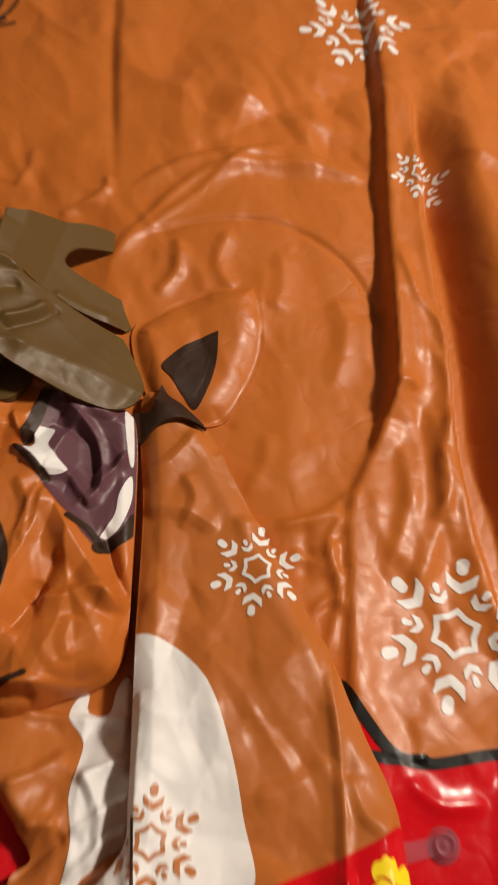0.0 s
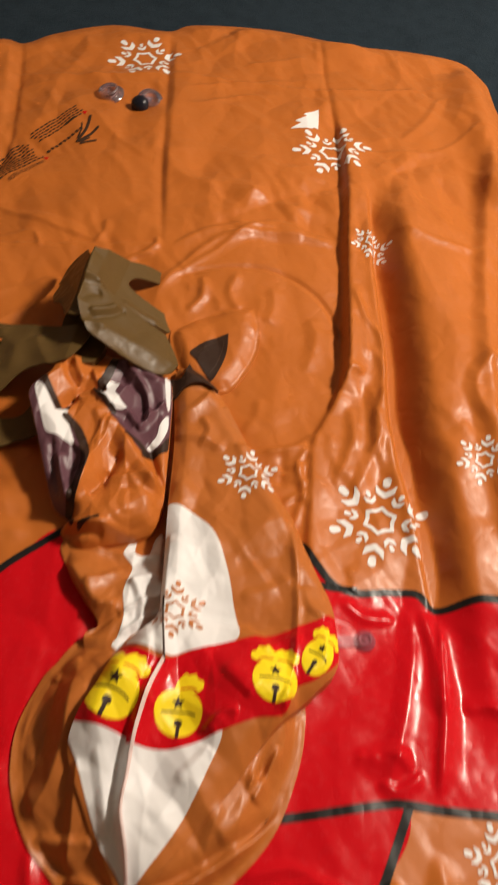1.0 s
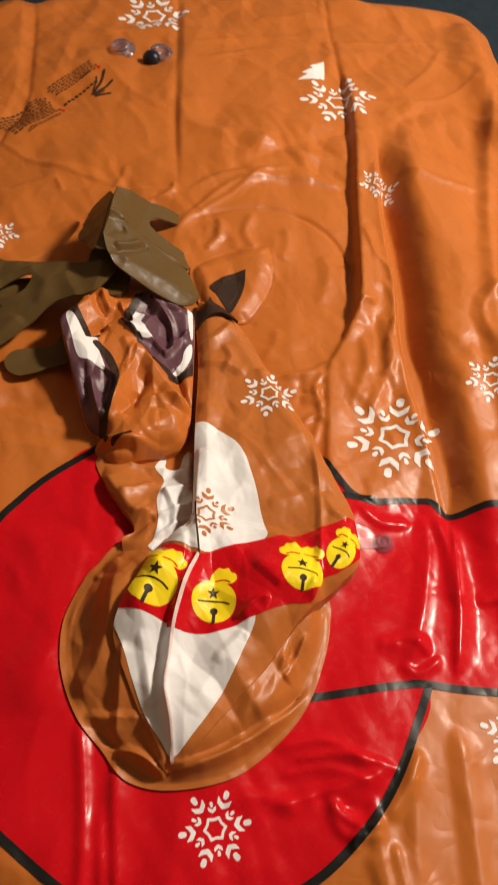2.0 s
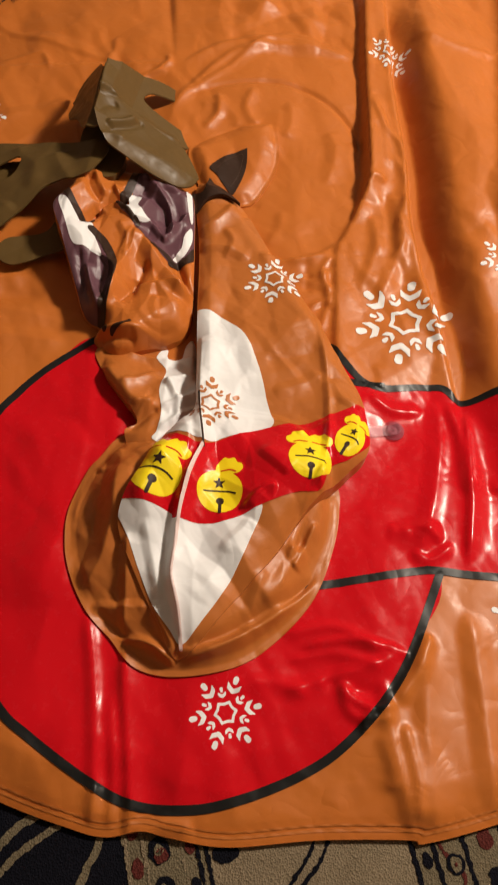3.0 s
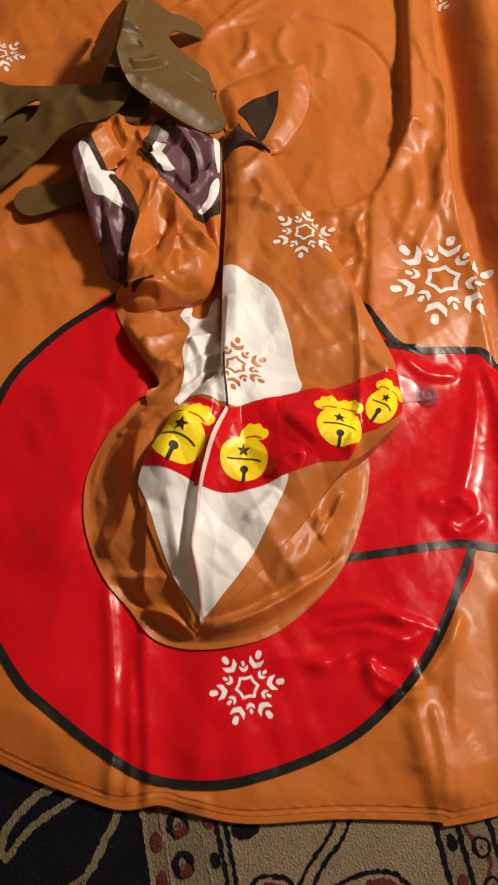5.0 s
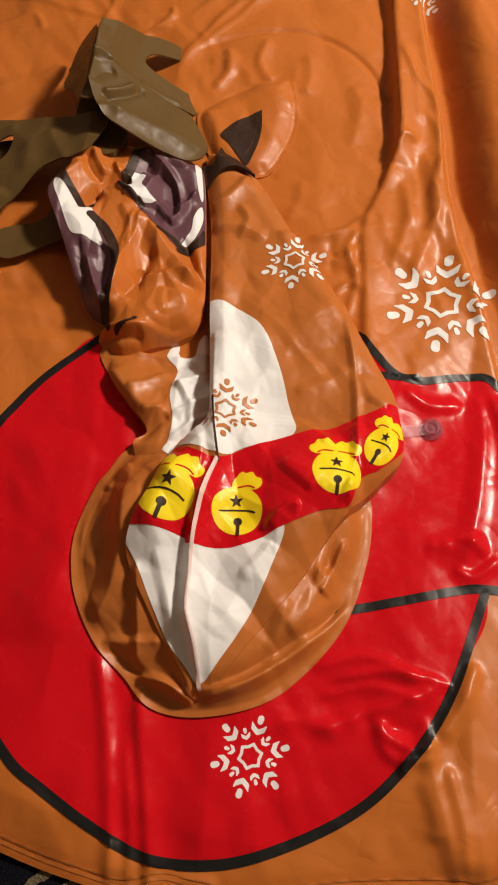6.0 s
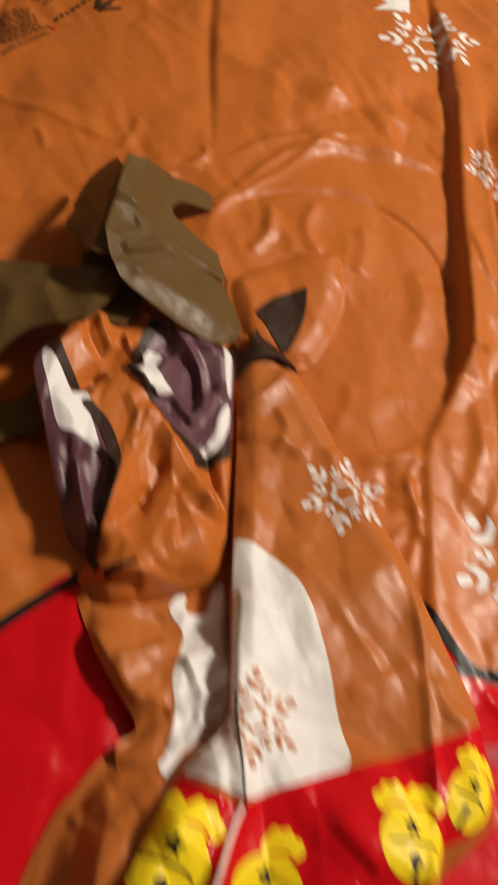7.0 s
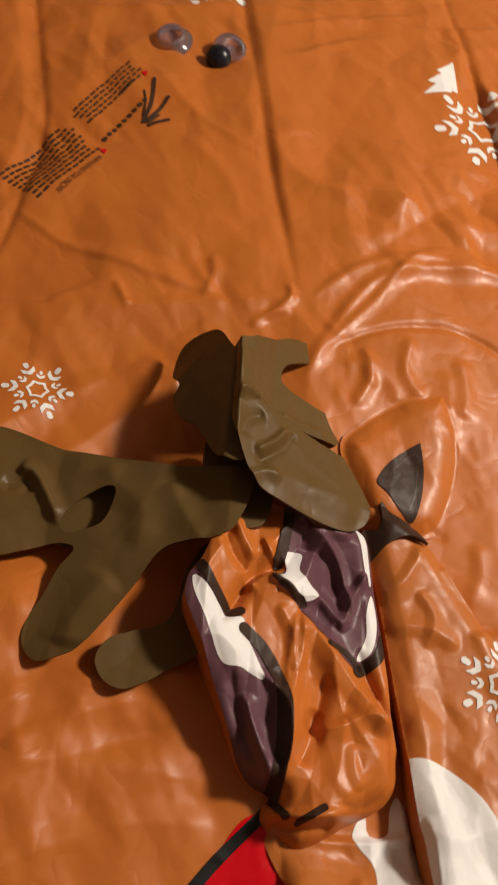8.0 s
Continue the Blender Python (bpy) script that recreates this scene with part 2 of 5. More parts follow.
def part(name, bm, material, parent, label="", smooth=False):
    me = bpy.data.meshes.new(name)
    bm.to_mesh(me)
    bm.free()
    me.materials.append(material)
    if smooth:
        me.polygons.foreach_set("use_smooth", [True] * len(me.polygons))
    ob = new(name, me)
    ob.parent = parent
    return tagged(ob, label)


def box_mesh(x0, y0, z0, x1, y1, z1, bevel=0.0):
    bm = bmesh.new()
    bmesh.ops.create_cube(bm, size=1.0)
    for v in bm.verts:
        v.co = Vector(((x0 + x1) / 2 + v.co.x * (x1 - x0), (y0 + y1) / 2 + v.co.y * (y1 - y0), (z0 + z1) / 2 + v.co.z * (z1 - z0)))
    if bevel:
        bmesh.ops.bevel(bm, geom=bm.edges[:], offset=bevel, segments=2, affect="EDGES")
    return bm


def turned(profile, segments=28, at=(0, 0, 0), turn=None):
    """A round body from pairs of radius and height."""
    bm = bmesh.new()
    rings = []
    for r, z in profile:
        rings.append([bm.verts.new((r * math.cos(2 * math.pi * k / segments), r * math.sin(2 * math.pi * k / segments), z)) for k in range(segments)])
    for a, b in zip(rings[:-1], rings[1:]):
        for k in range(segments):
            bm.faces.new((a[k], a[(k + 1) % segments], b[(k + 1) % segments], b[k]))
    bm.faces.new(rings[0][::-1])
    bm.faces.new(rings[-1])
    m = Matrix.Translation(at) @ (turn or Matrix.Identity(4))
    bmesh.ops.transform(bm, matrix=m, verts=bm.verts)
    return bm


# ---------------------------------------------------------------- the room
room = (-2.6, -2.6, 3.0, 3.6)
tagged(part("floor", box_mesh(room[0], room[1], -0.06, room[2], room[3], -0.012), CARPET, None), "dark slate blue wall-to-wall carpet", "floor", kind="structure")
for nm, b in (("wall_north", (room[0], room[3], -0.06, room[2], room[3] + 0.12, 2.75)), ("wall_south", (room[0], room[1] - 0.12, -0.06, room[2], room[1], 2.75)),
              ("wall_west", (room[0] - 0.12, room[1], -0.06, room[0], room[3], 2.75)), ("wall_east", (room[2], room[1], -0.06, room[2] + 0.12, room[3], 2.75))):
    tagged(part(nm, box_mesh(*b), PLASTER, None), "plain warm white plastered wall", "wall", kind="structure")
tagged(part("ceiling", box_mesh(room[0], room[1], 2.75, room[2], room[3], 2.85), CEILING_PAINT, None), "plain white painted ceiling", "ceiling", kind="structure")

# ---------------------------------------------------------------- the rug
RUG_U, RUG_V = np.array((0.38, -0.925)), np.array((0.925, 0.38))
rug = tagged(new("rug"), "navy oriental rug with a beige scrolled border", "rug")


def rug_at(v, u):
    return tuple(RUG_V * v + RUG_U * u)


def rug_height(P):
    return -0.004 + 0.0012 * soft_noise(P, 0.012)


def rug_band(v0, v1, u0=-1.05, u1=1.1):
    return region([rug_at(v0, u0), rug_at(v1, u0), rug_at(v1, u1), rug_at(v0, u1)], sharp=True)


field = patch("field", rug_band(-1.3, 0.087), rug_height, NAVY, rug, 0.02, 0.0, 0.008, "navy rug field with tan stems")
inner_guard = patch("inner_guard", rug_band(0.087, 0.180), rug_height, SAND, rug, 0.02, 0.0, 0.008, "sand guard stripe with flower heads")
border = patch("border", rug_band(0.180, 0.426), rug_height, BEIGE, rug, 0.02, 0.0, 0.008, "beige main border with scrolls")
outer_guard = patch("outer_guard", rug_band(0.426, 0.60), rug_height, SAND, rug, 0.02, 0.0, 0.008, "sand guard stripe with vine")
patch("edge_band", rug_band(0.60, 0.70), rug_height, NAVY, rug, 0.02, 0.0, 0.008)


def yarn(name, points, width, material, parent, lift=0.0010, rough=0.0016):
    """A line of knotted yarn: its edge wanders with the knots."""
    base = stripe([rug_at(*p) for p in points], width, 6)

    def sdf(P):
        return base(P) + rough * (soft_noise(P, 0.004, 5) - 0.5) * 2
    sdf.box = base.box
    return patch(name, sdf, rug_height, material, parent, 0.0022, lift, 0.0006)


def knot(name, v, u, rv, ru, material, parent, lift=0.0012):
    """A small motif of cut pile with an uneven outline."""
    base = region([rug_at(v + rv * math.cos(k * math.pi / 4), u + ru * math.sin(k * math.pi / 4)) for k in range(8)], 4)

    def sdf(P):
        return base(P) + 0.003 * (soft_noise(P, 0.005, 9) - 0.5)
    sdf.box = base.box
    return patch(name, sdf, rug_height, material, parent, 0.0022, lift, 0.0006)


for v, w, m in ((0.089, 0.005, BEIGE), (0.110, 0.004, BEIGE), (0.154, 0.003, BEIGE), (0.172, 0.005, NAVY), (0.182, 0.005, NAVY)):
    yarn("guard_line", [(v, 0.0), (v - 0.002, 0.2), (v, 0.4), (v - 0.001, 0.7)], w, m, inner_guard)
for v, w in ((0.426, 0.006), (0.452, 0.006), (0.490, 0.006), (0.540, 0.006)):
    yarn("guard_line", [(v + 0.004, 0.1), (v, 0.3), (v - 0.003, 0.5), (v, 0.8)], w, NAVY, outer_guard)
for k in range(9):
    u = 0.19 + 0.0425 * k
    head_of = knot("flower_head", 0.130 - 0.001 * k, u + 0.006, 0.013, 0.015, NAVY, inner_guard)
    knot("flower_petal", 0.131 - 0.001 * k, u + 0.012, 0.008, 0.008, MAROON, head_of, 0.0020)
    knot("flower_petal", 0.129 - 0.001 * k, u + 0.005, 0.0055, 0.006, SAND, head_of, 0.0020)
    knot("scallop", 0.099, u + 0.018, 0.007, 0.012, MAROON, inner_guard)
    knot("diamond", 0.163, u + 0.010, 0.0055, 0.009, MAROON if k % 2 else NAVY, inner_guard)
    knot("diamond", 0.438, u + 0.010, 0.006, 0.010, NAVY if k % 2 else MAROON, outer_guard)
    ring = knot("flower_head", 0.470, u + 0.022, 0.011, 0.012, NAVY, outer_guard)
    knot("flower_petal", 0.470, u + 0.022, 0.007, 0.008, SAND, ring, 0.0020)
    knot("flower_petal", 0.470, u + 0.022, 0.003, 0.003, MAROON, ring, 0.0026)
    knot("leaf", 0.515, u + 0.005, 0.010, 0.012, MAROON if k % 2 else NAVY, outer_guard)
yarn("vine", [(0.462, 0.25), (0.478, 0.29), (0.460, 0.34), (0.458, 0.40), (0.476, 0.44), (0.456, 0.48), (0.474, 0.53), (0.46, 0.58)], 0.004, MAROON, outer_guard)
# stems and leaves on the navy field
yarn("stem", [(0.065, 0.20), (0.061, 0.290), (0.041, 0.321), (0.017, 0.351), (-0.009, 0.363), (-0.037, 0.362)], 0.009, SAND, field)
yarn("stem", [(0.014, 0.355), (0.0, 0.37), (-0.011, 0.383), (-0.018, 0.42)], 0.006, SAND, field)
yarn("leaf_edge", [(-0.078, 0.31), (-0.074, 0.292), (-0.060, 0.276), (-0.036, 0.259), (-0.010, 0.250)], 0.010, SAND, field)
yarn("leaf_edge", [(-0.072, 0.315), (-0.047, 0.293), (-0.023, 0.281), (0.015, 0.267)], 0.008, SAND, field)
yarn("stem", [(-0.10, 0.36), (-0.13, 0.42), (-0.20, 0.45)], 0.008, SAND, field)
# scrolls on the beige border
for pts in ([(0.335, 0.30), (0.330, 0.355), (0.309, 0.383), (0.280, 0.405), (0.255, 0.440), (0.25, 0.48)], [(0.315, 0.30), (0.312, 0.352), (0.295, 0.377), (0.265, 0.401), (0.245, 0.428), (0.235, 0.46)],
            [(0.258, 0.445), (0.281, 0.430), (0.309, 0.422), (0.344, 0.422), (0.367, 0.433), (0.380, 0.460), (0.37, 0.50)], [(0.275, 0.456), (0.297, 0.438), (0.315, 0.442), (0.322, 0.46), (0.30, 0.475)],
            [(0.185, 0.42), (0.203, 0.400), (0.224, 0.400), (0.242, 0.410), (0.246, 0.435)], [(0.20, 0.44), (0.212, 0.428), (0.226, 0.431), (0.232, 0.45)]):
    yarn("scroll", pts, 0.0048, NAVY, border)
yarn("scroll_fill", [(0.33, 0.432), (0.352, 0.437), (0.366, 0.455)], 0.010, MAROON, border, 0.0008)
yarn("scroll_fill", [(0.215, 0.408), (0.234, 0.418), (0.239, 0.436)], 0.007, MAROON, border, 0.0008)
knot("leaf", 0.204, 0.345, 0.016, 0.012, NAVY, border)

# ---------------------------------------------------------------- the deflated tube
toy = tagged(new("inflatable_snow_tube"), "deflated glossy orange and red vinyl snow tube lying limp", "inflatable tube")

SHEET = region([(0.02, -0.222), (0.13, -0.243), (0.175, -0.246), (0.215, -0.234), (0.25, -0.236), (0.32, -0.236), (0.43, -0.212), (0.54, -0.196), (0.555, -0.198), (0.64, -0.165), (0.82, -0.08),
                (0.97, 0.12), (1.02, 0.5), (1.0, 0.9), (0.93, 1.3), (0.79, 1.62), (0.705, 1.83), (0.668, 1.98), (0.61, 2.075), (0.48, 2.09), (0.30, 2.072),
                (0.08, 2.082), (-0.12, 2.04), (-0.185, 1.985), (-0.33, 1.97), (-0.46, 1.88), (-0.52, 1.81), (-0.60, 1.80),
                (-0.72, 1.6), (-0.80, 1.2), (-0.78, 0.7), (-0.66, 0.3), (-0.42, -0.02), (-0.2, -0.16)])
FOLDS = []
# points, height, width on the low-x side, width on the high-x side, pinch
# the long standing flap and the groove beyond it
crease(FOLDS, [(0.398, 0.82), (0.407, 0.88), (0.392, 1.05), (0.375, 1.2), (0.345, 1.49), (0.3, 1.72)], 0.023, 0.009, 0.042, 0.1)
crease(FOLDS, [(0.385, 0.77), (0.406, 0.87), (0.4, 0.96), (0.388, 1.07)], 0.012, 0.008, 0.036, 0.2)
crease(FOLDS, [(0.388, 0.84), (0.38, 1.05), (0.365, 1.2), (0.335, 1.49), (0.28, 1.75)], -0.006, 0.04, 0.010, 0)
crease(FOLDS, [(0.585, 0.43), (0.555, 0.55), (0.525, 0.66), (0.487, 0.8), (0.47, 0.95), (0.425, 1.2), (0.39, 1.42)], 0.014, 0.03, 0.006, 0.3)
crease(FOLDS, [(0.592, 0.4), (0.563, 0.55), (0.533, 0.66), (0.496, 0.8), (0.479, 0.95), (0.434, 1.2), (0.4, 1.42)], -0.032, 0.009, 0.042, 0.2)
crease(FOLDS, [(0.69, 0.22), (0.645, 0.5), (0.605, 0.68), (0.568, 0.82), (0.548, 0.96), (0.51, 1.18), (0.485, 1.34), (0.46, 1.5)], 0.042, 0.05, 0.16, 0)
crease(FOLDS, [(0.7, 0.5), (0.66, 0.9), (0.66, 1.3), (0.68, 1.7)], 0.02, 0.02, 0.06, 0.2)
crease(FOLDS, [(0.66, 0.78), (0.63, 0.86), (0.66, 0.93), (0.7, 0.9)], 0.0112, 0.02, 0.02, 0.65)
crease(FOLDS, [(0.44, 0.6), (0.47, 0.72), (0.45, 0.86)], 0.0062, 0.016, 0.014, 0.65)
crease(FOLDS, [(0.49, 0.68), (0.465, 0.76), (0.48, 0.86)], 0.0056, 0.01, 0.014, 0.65)
crease(FOLDS, [(0.41, 0.62), (0.43, 0.72), (0.42, 0.8)], 0.005, 0.012, 0.014, 0.65)
crease(FOLDS, [(0.4, 0.87), (0.42, 0.875), (0.435, 0.868)], 0.0056, 0.008, 0.008, 0.65)
crease(FOLDS, [(0.44, 0.9), (0.425, 1), (0.4, 1.1)], 0.0043, 0.01, 0.014, 0.65)
crease(FOLDS, [(0.72, 1.4), (0.66, 1.7), (0.6, 2.05)], 0.03, 0.05, 0.06, 0)
crease(FOLDS, [(0.36, 1.55), (0.45, 1.58), (0.56, 1.62), (0.66, 1.75)], 0.0037, 0.012, 0.014, 0.65)
crease(FOLDS, [(0.46, 1.27), (0.55, 1.25), (0.66, 1.27)], 0.005, 0.016, 0.012, 0.65)
crease(FOLDS, [(0.46, 1.63), (0.52, 1.74), (0.55, 1.86)], 0.0043, 0.015, 0.015, 0.65)
# fold marks of the packed film behind the figure
crease(FOLDS, [(0.01, 1.08), (-0.055, 1.36), (-0.095, 1.57), (-0.13, 1.75), (-0.182, 2.02)], -0.005, 0.012, 0.008, 0.6)
crease(FOLDS, [(-0.01, 1.2), (-0.04, 1.36), (-0.075, 1.57), (-0.11, 1.75), (-0.16, 2)], 0.005, 0.01, 0.05, 0.2)
crease(FOLDS, [(-0.45, 1.02), (-0.3, 1.04), (-0.14, 1.08), (0.02, 1.115)], 0.0062, 0.012, 0.02, 0.65)
crease(FOLDS, [(0.02, 1.115), (0.1, 1.19), (0.2, 1.225), (0.37, 1.235)], 0.0074, 0.012, 0.02, 0.65)
crease(FOLDS, [(0.31, 1.63), (0.27, 1.79), (0.215, 2.05)], -0.005, 0.01, 0.008, 0.6)
crease(FOLDS, [(-0.43, 1.05), (-0.405, 1.34), (-0.45, 1.55), (-0.53, 1.84)], -0.006, 0.014, 0.007, 0.6)
crease(FOLDS, [(-0.47, 1.1), (-0.44, 1.34), (-0.48, 1.55), (-0.56, 1.82)], 0.007, 0.05, 0.012, 0.2)
crease(FOLDS, [(-0.6, 1.63), (-0.35, 1.68), (-0.13, 1.745), (0.1, 1.78), (0.27, 1.8), (0.45, 1.86), (0.6, 1.95)], 0.0043, 0.012, 0.016, 0.65)
crease(FOLDS, [(-0.42, 1.205), (-0.33, 1.15), (-0.22, 1.12), (-0.12, 1.1)], 0.005, 0.008, 0.016, 0.65)
crease(FOLDS, [(-0.27, 1.55), (-0.18, 1.45), (-0.08, 1.38)], 0.0031, 0.012, 0.012, 0.65)
crease(FOLDS, [(-0.1, 1.62), (-0.085, 1.5), (-0.09, 1.4)], 0.0037, 0.02, 0.02, 0.65)
crease(FOLDS, [(-0.07, 1.42), (0.05, 1.46), (0.18, 1.42), (0.32, 1.44)], 0.0037, 0.03, 0.02, 0.65)
crease(FOLDS, [(-0.03, 1.3), (0.1, 1.34), (0.25, 1.3), (0.36, 1.33)], 0.0043, 0.025, 0.02, 0.65)
crease(FOLDS, [(-0.06, 1.62), (0.05, 1.66), (0.15, 1.6)], 0.0043, 0.02, 0.015, 0.65)
crease(FOLDS, [(0.05, 1.86), (0.13, 1.89), (0.2, 1.93)], 0.0037, 0.012, 0.012, 0.65)
crease(FOLDS, [(-0.13, 1.09), (-0.12, 1.13), (-0.125, 1.17)], 0.0037, 0.008, 0.008, 0.65)
# welded circle behind the ear
crease(FOLDS, [(0.02, 0.98), (0.05, 1.06), (0.12, 1.17), (0.24, 1.215), (0.36, 1.22)], 0.0068, 0.012, 0.012, 0.65)
crease(FOLDS, [(0.387, 0.43), (0.38, 0.52), (0.372, 0.62), (0.366, 0.7), (0.39, 0.79), (0.405, 0.86)], 0.009, 0.006, 0.035, 0.3)
crease(FOLDS, [(0.04, 1.03), (0.13, 1.085), (0.24, 1.105), (0.33, 1.06), (0.385, 0.98), (0.405, 0.88)], -0.006, 0.005, 0.005, 0.6)
crease(FOLDS, [(0.365, 0.7), (0.3, 0.67), (0.23, 0.655)], 0.0074, 0.01, 0.02, 0.65)
crease(FOLDS, [(0.17, 1.08), (0.16, 1.02), (0.19, 0.98)], 0.0056, 0.012, 0.012, 0.65)
crease(FOLDS, [(0.1, 1.05), (0.11, 1), (0.09, 0.95)], 0.0062, 0.012, 0.01, 0.65)
crease(FOLDS, [(0.24, 1.06), (0.25, 1), (0.24, 0.96)], 0.005, 0.016, 0.014, 0.65)
crease(FOLDS, [(0.33, 0.86), (0.34, 0.95), (0.32, 1)], 0.005, 0.02, 0.02, 0.65)
crease(FOLDS, [(0.34, 0.66), (0.36, 0.6), (0.35, 0.52)], 0.005, 0.008, 0.008, 0.65)
crease(FOLDS, [(0.3, 0.64), (0.335, 0.63), (0.36, 0.66)], 0.0043, 0.008, 0.008, 0.65)
crease(FOLDS, [(0.33, 0.57), (0.35, 0.59), (0.37, 0.585)], 0.0037, 0.006, 0.006, 0.65)
# folds across the red print and the hem
crease(FOLDS, [(0.155, -0.24), (0.15, -0.19), (0.118, -0.06), (0.09, 0.02)], 0.0068, 0.012, 0.009, 0.65)
crease(FOLDS, [(0.178, -0.24), (0.17, -0.18), (0.145, -0.08)], 0.0037, 0.008, 0.007, 0.65)
crease(FOLDS, [(0.2, -0.25), (0.195, -0.2), (0.165, -0.09), (0.15, -0.02)], 0.0062, 0.008, 0.016, 0.65)
crease(FOLDS, [(0.21, -0.25), (0.235, -0.225), (0.28, -0.225)], 0.0062, 0.012, 0.014, 0.65)
crease(FOLDS, [(0.36, -0.05), (0.44, -0.015), (0.51, 0.02)], 0.0074, 0.012, 0.014, 0.65)
crease(FOLDS, [(0.35, 0.02), (0.42, 0.045), (0.49, 0.02)], 0.0056, 0.01, 0.01, 0.65)
crease(FOLDS, [(0.36, -0.01), (0.43, 0.01), (0.49, 0)], 0.0043, 0.007, 0.008, 0.65)
crease(FOLDS, [(0.51, -0.06), (0.455, -0.065), (0.43, -0.02)], 0.0062, 0.009, 0.012, 0.65)
crease(FOLDS, [(0.3, -0.06), (0.34, -0.04), (0.4, -0.05)], 0.0037, 0.014, 0.01, 0.65)
crease(FOLDS, [(0.545, -0.2), (0.505, -0.08), (0.49, -0.01)], 0.0074, 0.014, 0.014, 0.65)
crease(FOLDS, [(0.57, -0.19), (0.55, -0.08), (0.54, 0.05)], 0.0062, 0.016, 0.02, 0.65)
crease(FOLDS, [(0.64, -0.16), (0.62, -0.02), (0.6, 0.1)], 0.0074, 0.02, 0.02, 0.65)
crease(FOLDS, [(0.53, 0.16), (0.545, 0.24), (0.555, 0.36), (0.545, 0.44)], 0.0062, 0.02, 0.012, 0.65)
crease(FOLDS, [(0.48, 0.2), (0.52, 0.195), (0.56, 0.22)], 0.005, 0.012, 0.014, 0.65)
crease(FOLDS, [(0.6, 0.16), (0.602, 0.3), (0.592, 0.43)], 0.009, 0.008, 0.016, 0.7)
crease(FOLDS, [(0.63, 0.29), (0.67, 0.3), (0.7, 0.28)], 0.0056, 0.01, 0.012, 0.65)
crease(FOLDS, [(0.44, 0.42), (0.48, 0.4), (0.53, 0.41)], 0.005, 0.01, 0.012, 0.65)
crease(FOLDS, [(0, 0.3), (-0.01, 0.15), (0.03, 0)], 0.008, 0.05, 0.04, 0)
# ground under the antlers
crease(FOLDS, [(-0.33, 0.5), (-0.2, 0.555), (-0.07, 0.58)], 0.0087, 0.02, 0.03, 0.65)
crease(FOLDS, [(-0.45, 0.4), (-0.25, 0.47), (-0.05, 0.47)], 0.0074, 0.03, 0.03, 0.65)
crease(FOLDS, [(-0.4, 0.8), (-0.24, 0.94), (-0.12, 0.98)], 0.0074, 0.02, 0.03, 0.65)
crease(FOLDS, [(-0.12, 0.85), (-0.15, 0.95), (-0.1, 1.03)], 0.0074, 0.02, 0.02, 0.65)
crease(FOLDS, [(-0.28, 0.36), (-0.15, 0.42), (-0.04, 0.43)], 0.0062, 0.02, 0.03, 0.65)
# small wrinkles of the flap and below the welded circle
crease(FOLDS, [(0.394, 1.087), (0.427, 1.012), (0.462, 0.962), (0.477, 0.855)], 0.0049, 0.008, 0.006, 0.7)
crease(FOLDS, [(0.399, 0.848), (0.413, 0.867), (0.432, 0.877)], 0.0042, 0.006, 0.006, 0.7)
crease(FOLDS, [(0.446, 0.945), (0.473, 0.881), (0.473, 0.815)], 0.0035, 0.008, 0.006, 0.7)
crease(FOLDS, [(0.421, 0.849), (0.440, 0.781), (0.436, 0.699)], 0.0035, 0.014, 0.012, 0.5)
crease(FOLDS, [(0.465, 0.800), (0.477, 0.739), (0.459, 0.701)], 0.0049, 0.008, 0.008, 0.7)
crease(FOLDS, [(0.390, 0.732), (0.408, 0.663), (0.440, 0.652)], 0.0028, 0.014, 0.01, 0.5)
crease(FOLDS, [(0.492, 0.755), (0.514, 0.651), (0.531, 0.597)], 0.0035, 0.012, 0.008, 0.6)
crease(FOLDS, [(0.447, 0.480), (0.456, 0.451), (0.454, 0.435)], 0.0028, 0.008, 0.012, 0.6)
crease(FOLDS, [(0.277, 0.665), (0.331, 0.688), (0.372, 0.732)], 0.0042, 0.007, 0.008, 0.7)
crease(FOLDS, [(0.313, 0.677), (0.320, 0.638), (0.323, 0.603)], -0.0035, 0.008, 0.007, 0.6)
crease(FOLDS, [(0.359, 0.695), (0.343, 0.649), (0.365, 0.607)], 0.0049, 0.008, 0.006, 0.7)
crease(FOLDS, [(0.323, 0.642), (0.345, 0.652), (0.364, 0.664)], 0.0035, 0.006, 0.008, 0.7)
crease(FOLDS, [(0.335, 0.571), (0.354, 0.583), (0.372, 0.594)], -0.0028, 0.006, 0.008, 0.6)
crease(FOLDS, [(0.339, 0.624), (0.355, 0.610), (0.369, 0.573)], 0.0035, 0.006, 0.008, 0.7)
crease(FOLDS, [(0.221, 1.034), (0.222, 0.982), (0.224, 0.924)], 0.0028, 0.022, 0.016, 0.3)
crease(FOLDS, [(0.150, 0.964), (0.191, 0.971), (0.232, 0.975)], 0.0021, 0.01, 0.016, 0.3)
crease(FOLDS, [(0.365, 0.986), (0.370, 0.929), (0.387, 0.878)], 0.0028, 0.01, 0.014, 0.4)
crease(FOLDS, [(0.269, 0.719), (0.302, 0.764), (0.348, 0.788)], 0.0021, 0.016, 0.02, 0.3)
crease(FOLDS, [(0.220, 0.785), (0.199, 0.791), (0.187, 0.804)], -0.0021, 0.006, 0.006, 0.5)
# a broad swell beside the head
crease(FOLDS, [(-0.45, 0.1), (-0.43, 0.4), (-0.45, 0.7)], 0.045, 0.1, 0.21, 0)
